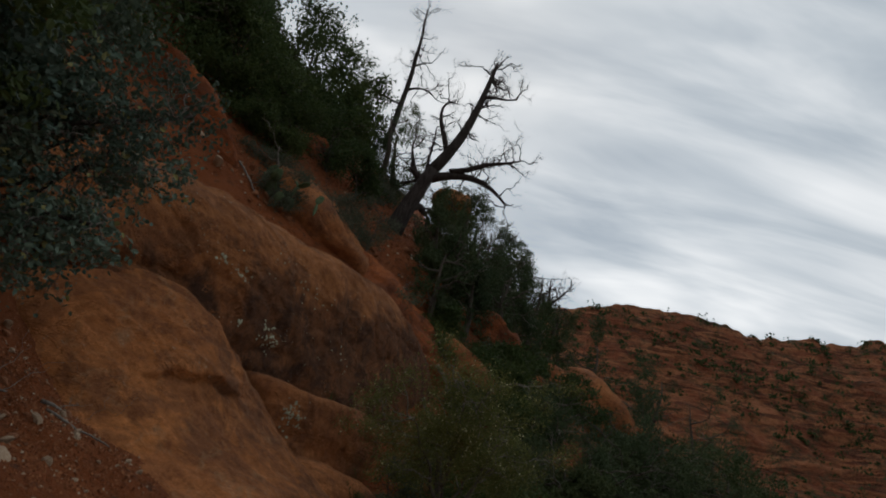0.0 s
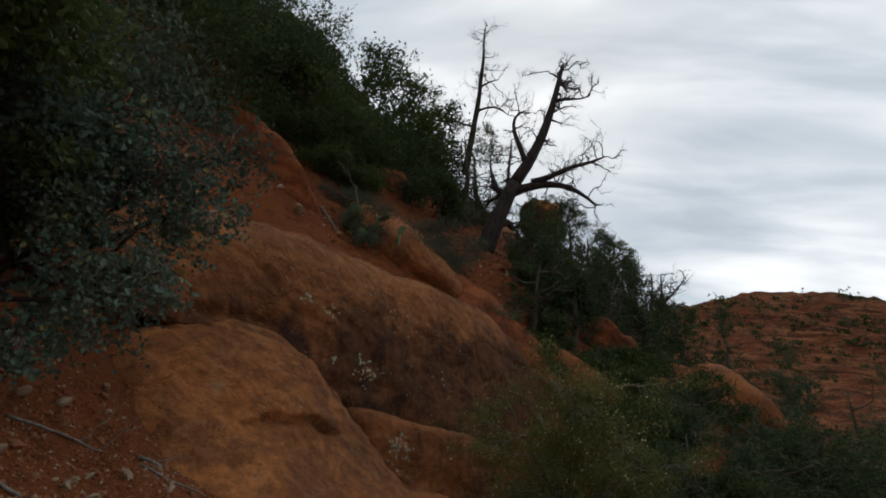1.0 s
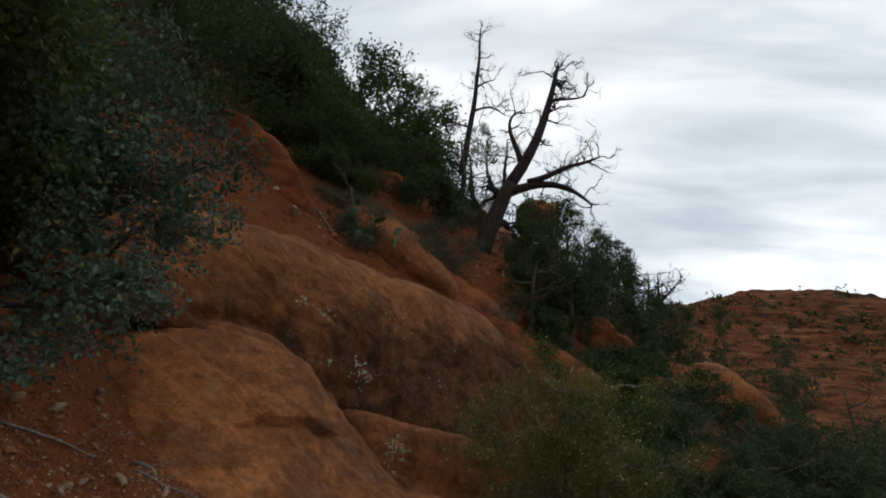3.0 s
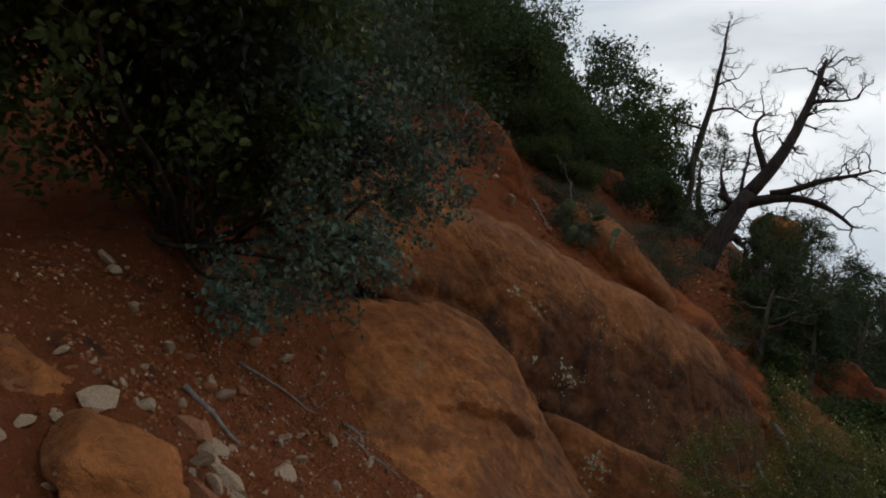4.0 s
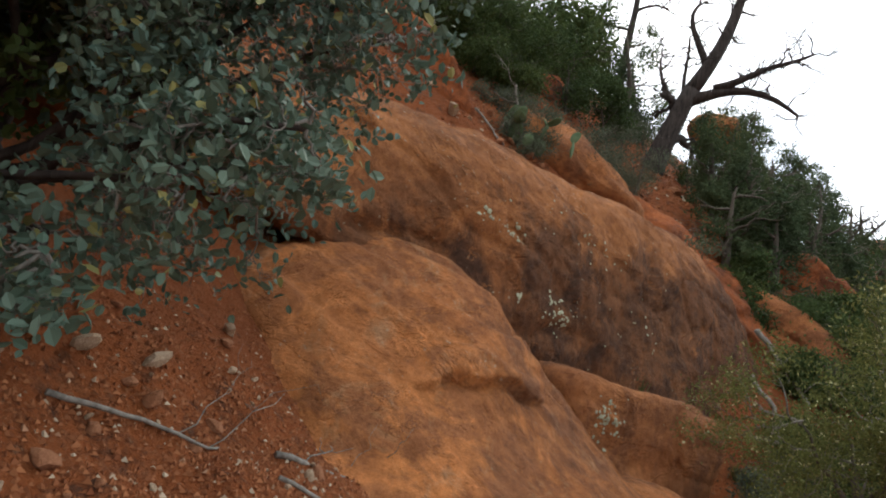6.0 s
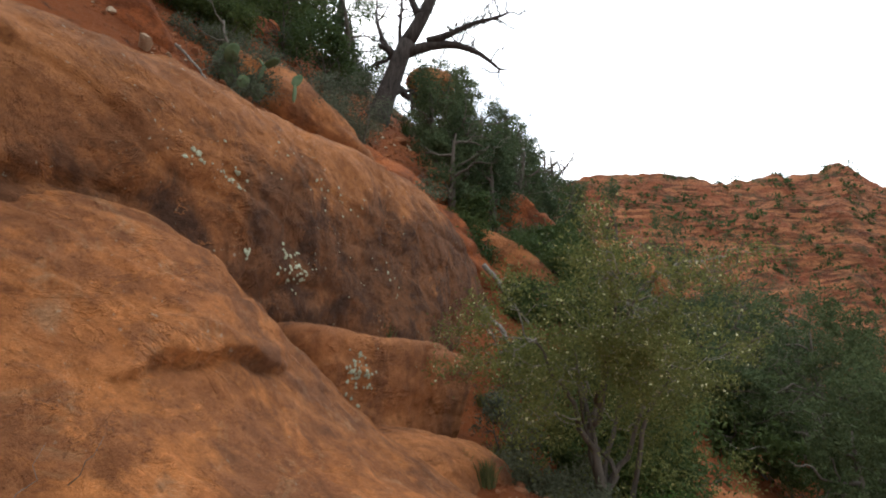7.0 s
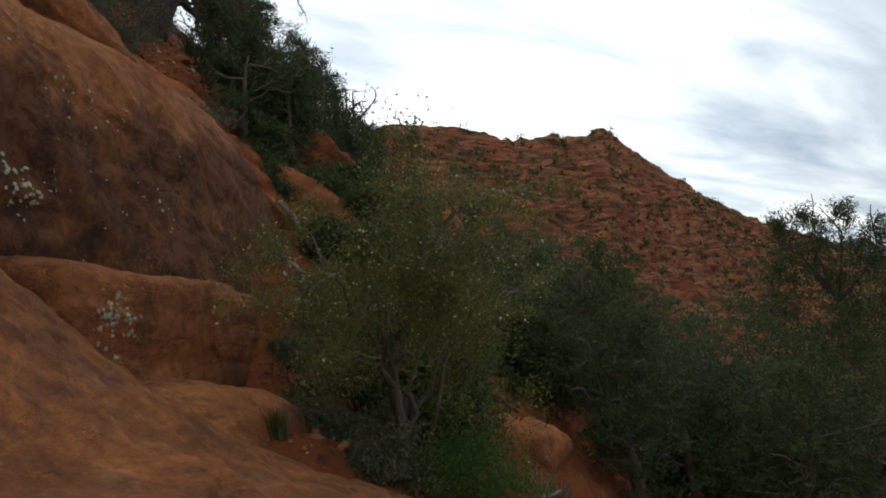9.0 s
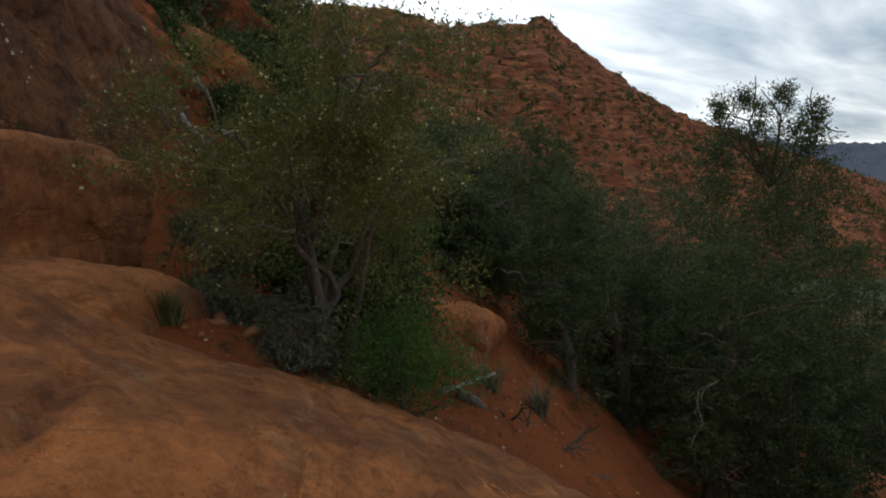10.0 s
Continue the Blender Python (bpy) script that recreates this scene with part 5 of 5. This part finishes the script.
single_stone(0.60, 7.85, 0.11, PALE[1], "upright pale stone on the gully floor", 60, 0.7)
single_stone(0.30, 7.75, 0.11, RUST[1], "upright red stone on the gully floor", 50, 0.7)
single_stone(0.60, 7.15, 0.22, RUST[2], "flat red stone in the gully", 10)
single_stone(-1.75, 2.42, 0.13, FLAT[0], "broad pale flat slab of stone in the dirt", 4, 0.05)
single_stone(-1.66, 1.72, 0.12, FLAT[1], "pale broken flat stone in the dirt", 8, 0.05)
single_stone(-1.94, 2.37, 0.12, RUST[3], "orange angular stone half sunk in the dirt", 12, 0.1)
single_stone(-1.63, 2.13, 0.13, RUST[4], "orange flat stone beside the pale slabs", 6, 0.0)
single_stone(-3.42, 8.98, 0.17, PALE[3], "white stone beside the red boulder", 15, 0.5)


def gravel():
    """Fine stones all over the bare dirt, too small to pick apart."""
    rs = np.random.RandomState(4)
    base = np.array([(1, 0, -0.3), (-0.5, 0.87, -0.3), (-0.5, -0.87, -0.3), (0.1, 0, 0.7)])
    tri = np.array([(0, 1, 3), (1, 2, 3), (2, 0, 3), (0, 2, 1)])
    verts, faces = [], []
    for cx, cy, sx, sy, n, r0 in ((-2.15, 3.5, 0.55, 1.0, 12000, 0.011), (0.7, 7.4, 0.7, 0.8, 1500, 0.016), (-2.9, 9.7, 1.0, 0.5, 900, 0.025), (-0.1, 15.0, 1.6, 3.2, 1600, 0.05), (3.0, 7.8, 0.9, 0.8, 700, 0.02)):
        xs, ys = rs.normal(cx, sx, n), rs.normal(cy, sy, n)
        for x, y in zip(xs.tolist(), ys.tolist()):
            r = r0 * rs.uniform(0.4, 1.6)
            c = math.cos(x * 91.7), math.sin(x * 91.7)
            z = ground_at(x, y) + 0.2 * r
            k = len(verts)
            for a, b, h in base * (r * rs.uniform(0.7, 1.3), r * rs.uniform(0.6, 1.0), r * rs.uniform(0.6, 1.1)):
                verts.append((x + a * c[0] - b * c[1], y + a * c[1] + b * c[0], z + h))
            faces.extend((tri + k).tolist())
    return tagged(part("gravel", verts, faces, GRAVEL, smooth=False), "fine red and cream gravel on bare dirt", "gravel", kind="stuff")


gravel()


# ---- sticks, log, roots ----
def stick(name, a, b, r, label, seed, forks=0, wood=DEAD_GREY, wild=0.05):
    rng = random.Random(seed)
    a, b = Vector(a), Vector(b)
    s = Soup()
    path = crooked(rng, a, b, 10, wild)
    s.add(tube([p - a for p in path], r, r * 0.5, 7))
    for k in range(forks):
        twigs(rng, s, path[rng.randrange(2, 10)] - a, (rng.gauss(0, 1), rng.gauss(0, 1), rng.uniform(0.2, 1)), rng.uniform(0.2, 0.5), r * 0.3, 1, 0.3, 5)
    ob = part(name, s.v, s.f, wood)
    ob.location = a
    tagged(ob, label, name.replace("_", " "))


def on_ground(x, y, up=0.02):
    return (x, y, ground_at(x, y) + up)


stick("stick", on_ground(-2.09, 3.76), on_ground(-1.78, 4.07), 0.009, "thin pale stick lying on the red dirt", 1)
stick("stick", on_ground(-2.23, 3.96), on_ground(-2.06, 4.67), 0.014, "grey stick half sunk in the dirt", 2, 2)
stick("stick", on_ground(-2.20, 2.48), on_ground(-1.93, 2.65), 0.014, "short broken grey stick under the bush", 3)
stick("stick", on_ground(-2.55, 3.17), on_ground(-2.34, 3.72), 0.01, "thin grey stick on the dirt bank", 4, 2)
stick("log", on_ground(2.35, 7.75, 0.06), on_ground(4.1, 7.5, 0.06), 0.055, "weathered grey fallen log with broken branches", 5, 9, BARK, 0.06)
stick("stick", on_ground(2.1, 7.7, 0.1), on_ground(2.9, 7.9, 0.25), 0.03, "dead grey branch leaning on the log", 6, 4)
stick("root", (0.75, 10.6, ground_at(0.75, 10.6) + 0.22), on_ground(1.25, 10.0, 0.04), 0.035, "pale twisted root beside the boulder", 7, 2, DEAD_GREY, 0.12)
stick("root", (1.0, 11.6, ground_at(1.0, 11.6) + 0.5), on_ground(1.5, 11.0, 0.08), 0.045, "bent grey root in the cleft", 8, 2, DEAD_GREY, 0.15)
stick("stick", (-3.29, 9.66, ground_at(-3.29, 9.66) + 0.05), (-2.70, 9.42, ground_at(-2.70, 9.42) + 0.05), 0.02, "pale stick on the crest of the slab", 9, 1)
stick("stick", (-2.76, 10.61, ground_at(-2.76, 10.61)), (-2.87, 10.37, ground_at(-2.87, 10.37) + 0.7), 0.03, "broken grey stump branch above the crest", 10, 2)


# ---- cactus ----
def cactus(x, y, seed, pads, size):
    rng = random.Random(seed)
    root = holder("prickly_pear", pose(x, y, ground_at(x, y)), "low prickly pear with flat grey-green pads", "cactus", "cacti on the crest")
    v, f = ICO[3]
    heads = [(Vector((0, 0, 0)), Vector((0, 0, 1)))]
    for k in range(pads):
        base, up = heads[rng.randrange(len(heads))] if k > 3 else (Vector((rng.gauss(0, 0.22), rng.gauss(0, 0.15), -0.03)), Vector((0, 0, 1)))
        way = (up + Vector([rng.gauss(0, 0.45) for _ in range(3)])).normalized()
        way.z = abs(way.z)
        r = size * rng.uniform(0.75, 1.2)
        m = Matrix.Translation(base + way * r * 0.95) @ way.to_track_quat("Z", "Y").to_matrix().to_4x4() @ pose(0, 0, 0, 0, 0, rng.uniform(-60, 60))
        pts = []
        for a, b, c in v.tolist():
            w = 0.78 + 0.16 * c
            pts.append(tuple(m @ Vector((a * r * w, b * r * 0.16, c * r))))
        part("pad", pts, f, CACTUS, root)
        heads.append((base + way * r * 1.85, way))


cactus(-2.71, 9.84, 1, 10, 0.13)
cactus(-2.36, 10.04, 2, 8, 0.12)
cactus(-2.11, 10.35, 3, 5, 0.11)
cactus(-2.89, 10.07, 4, 6, 0.13)


# ---- grass tufts ----
def tuft(name, x, y, tall, blades, material, label, seed, wide=0.5, z=None):
    rs = np.random.RandomState(seed)
    verts, faces = [], []
    for k in range(blades):
        a = rs.uniform(0, 6.28)
        lean = rs.uniform(0.1, wide)
        h = tall * rs.uniform(0.5, 1.1)
        w = 0.006 + 0.010 * tall
        side = np.array((-math.sin(a), math.cos(a), 0)) * w
        way = np.array((math.cos(a) * lean, math.sin(a) * lean, 1.0))
        base = np.array((rs.normal(0, 0.05 * wide), rs.normal(0, 0.05 * wide), -0.02))
        mid_p = base + way * h * 0.55
        tip = base + way * h * np.array((1.5, 1.5, 0.95))
        i = len(verts)
        verts += [base - side, base + side, mid_p + side * 0.7, mid_p - side * 0.7, tip]
        faces += [(i, i + 1, i + 2, i + 3), (i + 3, i + 2, i + 4)]
    ob = part(name, verts, faces, material, smooth=False)
    ob.location = (x, y, ground_at(x, y) if z is None else z)
    tagged(ob, label, "grass" if "grass" in name else "plant", "tufts by the slab")


for k, (x, y, h) in enumerate(((-0.45, 7.3, 0.25), (-0.30, 7.0, 0.25), (-0.10, 6.9, 0.22), (0.2, 7.5, 0.2), (-0.55, 6.9, 0.25), (0.3, 8.2, 0.3))):
    tuft("grass_tuft", x, y, h, 120, GRASS, "dry yellow-green grass tuft at the foot of the rocks", 50 + k)
tuft("grass_tuft", -0.75, 8.30, 0.25, 90, GRASS, "green-grey grass tuft on the rock ledge", 60, z=0.52)
for k, (x, y) in enumerate(((0.05, 8.0), (0.55, 8.6), (-0.05, 7.2), (0.9, 8.1), (0.35, 9.2), (1.2, 10.4))):
    tuft("grass_tuft", x, y, 0.2, 90, GRASS, "dry yellow grass tuft on the gully floor", 70 + k)
tuft("yucca", 3.6, 8.1, 0.42, 60, LEAF_SAGE, "spiky pale green yucca beside the log", 61, 0.9)
tuft("yucca", 2.9, 8.0, 0.35, 50, LEAF_SAGE, "spiky pale green yucca in the gully", 62, 0.9)
tuft("yucca", 0.3, 17.2, 0.5, 60, LEAF_OAK, "dark spiky yucca beside the dead tree", 63, 0.7)


# ---- scrub on the far hillside ----
def far_scrub():
    rs = np.random.RandomState(12)
    pick = RIDGE_POINTS[rs.choice(len(RIDGE_POINTS), 8500)]
    thick = np.array([noise.noise(Vector(p) * 0.035 + Vector((3, 1, 0))) for p in pick.tolist()])
    pick = pick[thick > rs.uniform(-0.55, 0.35, len(pick))]
    r = rs.uniform(0.5, 1.5, len(pick))
    pts = pick[:, None, :] + rs.normal(size=(len(pick), 12, 3)) * r[:, None, None] * (0.5, 0.5, 0.42) + np.array((0, -0.3, 0.35)) * r[:, None, None]
    v, f = leaves(rs, pts.reshape(-1, 3), 0.75, 0.7, 0.2)
    tagged(part("far_scrub", v, f, LEAF_OAK, smooth=False), "dark green scrub dotted over the far red hillside", "scrub", kind="stuff")


far_scrub()
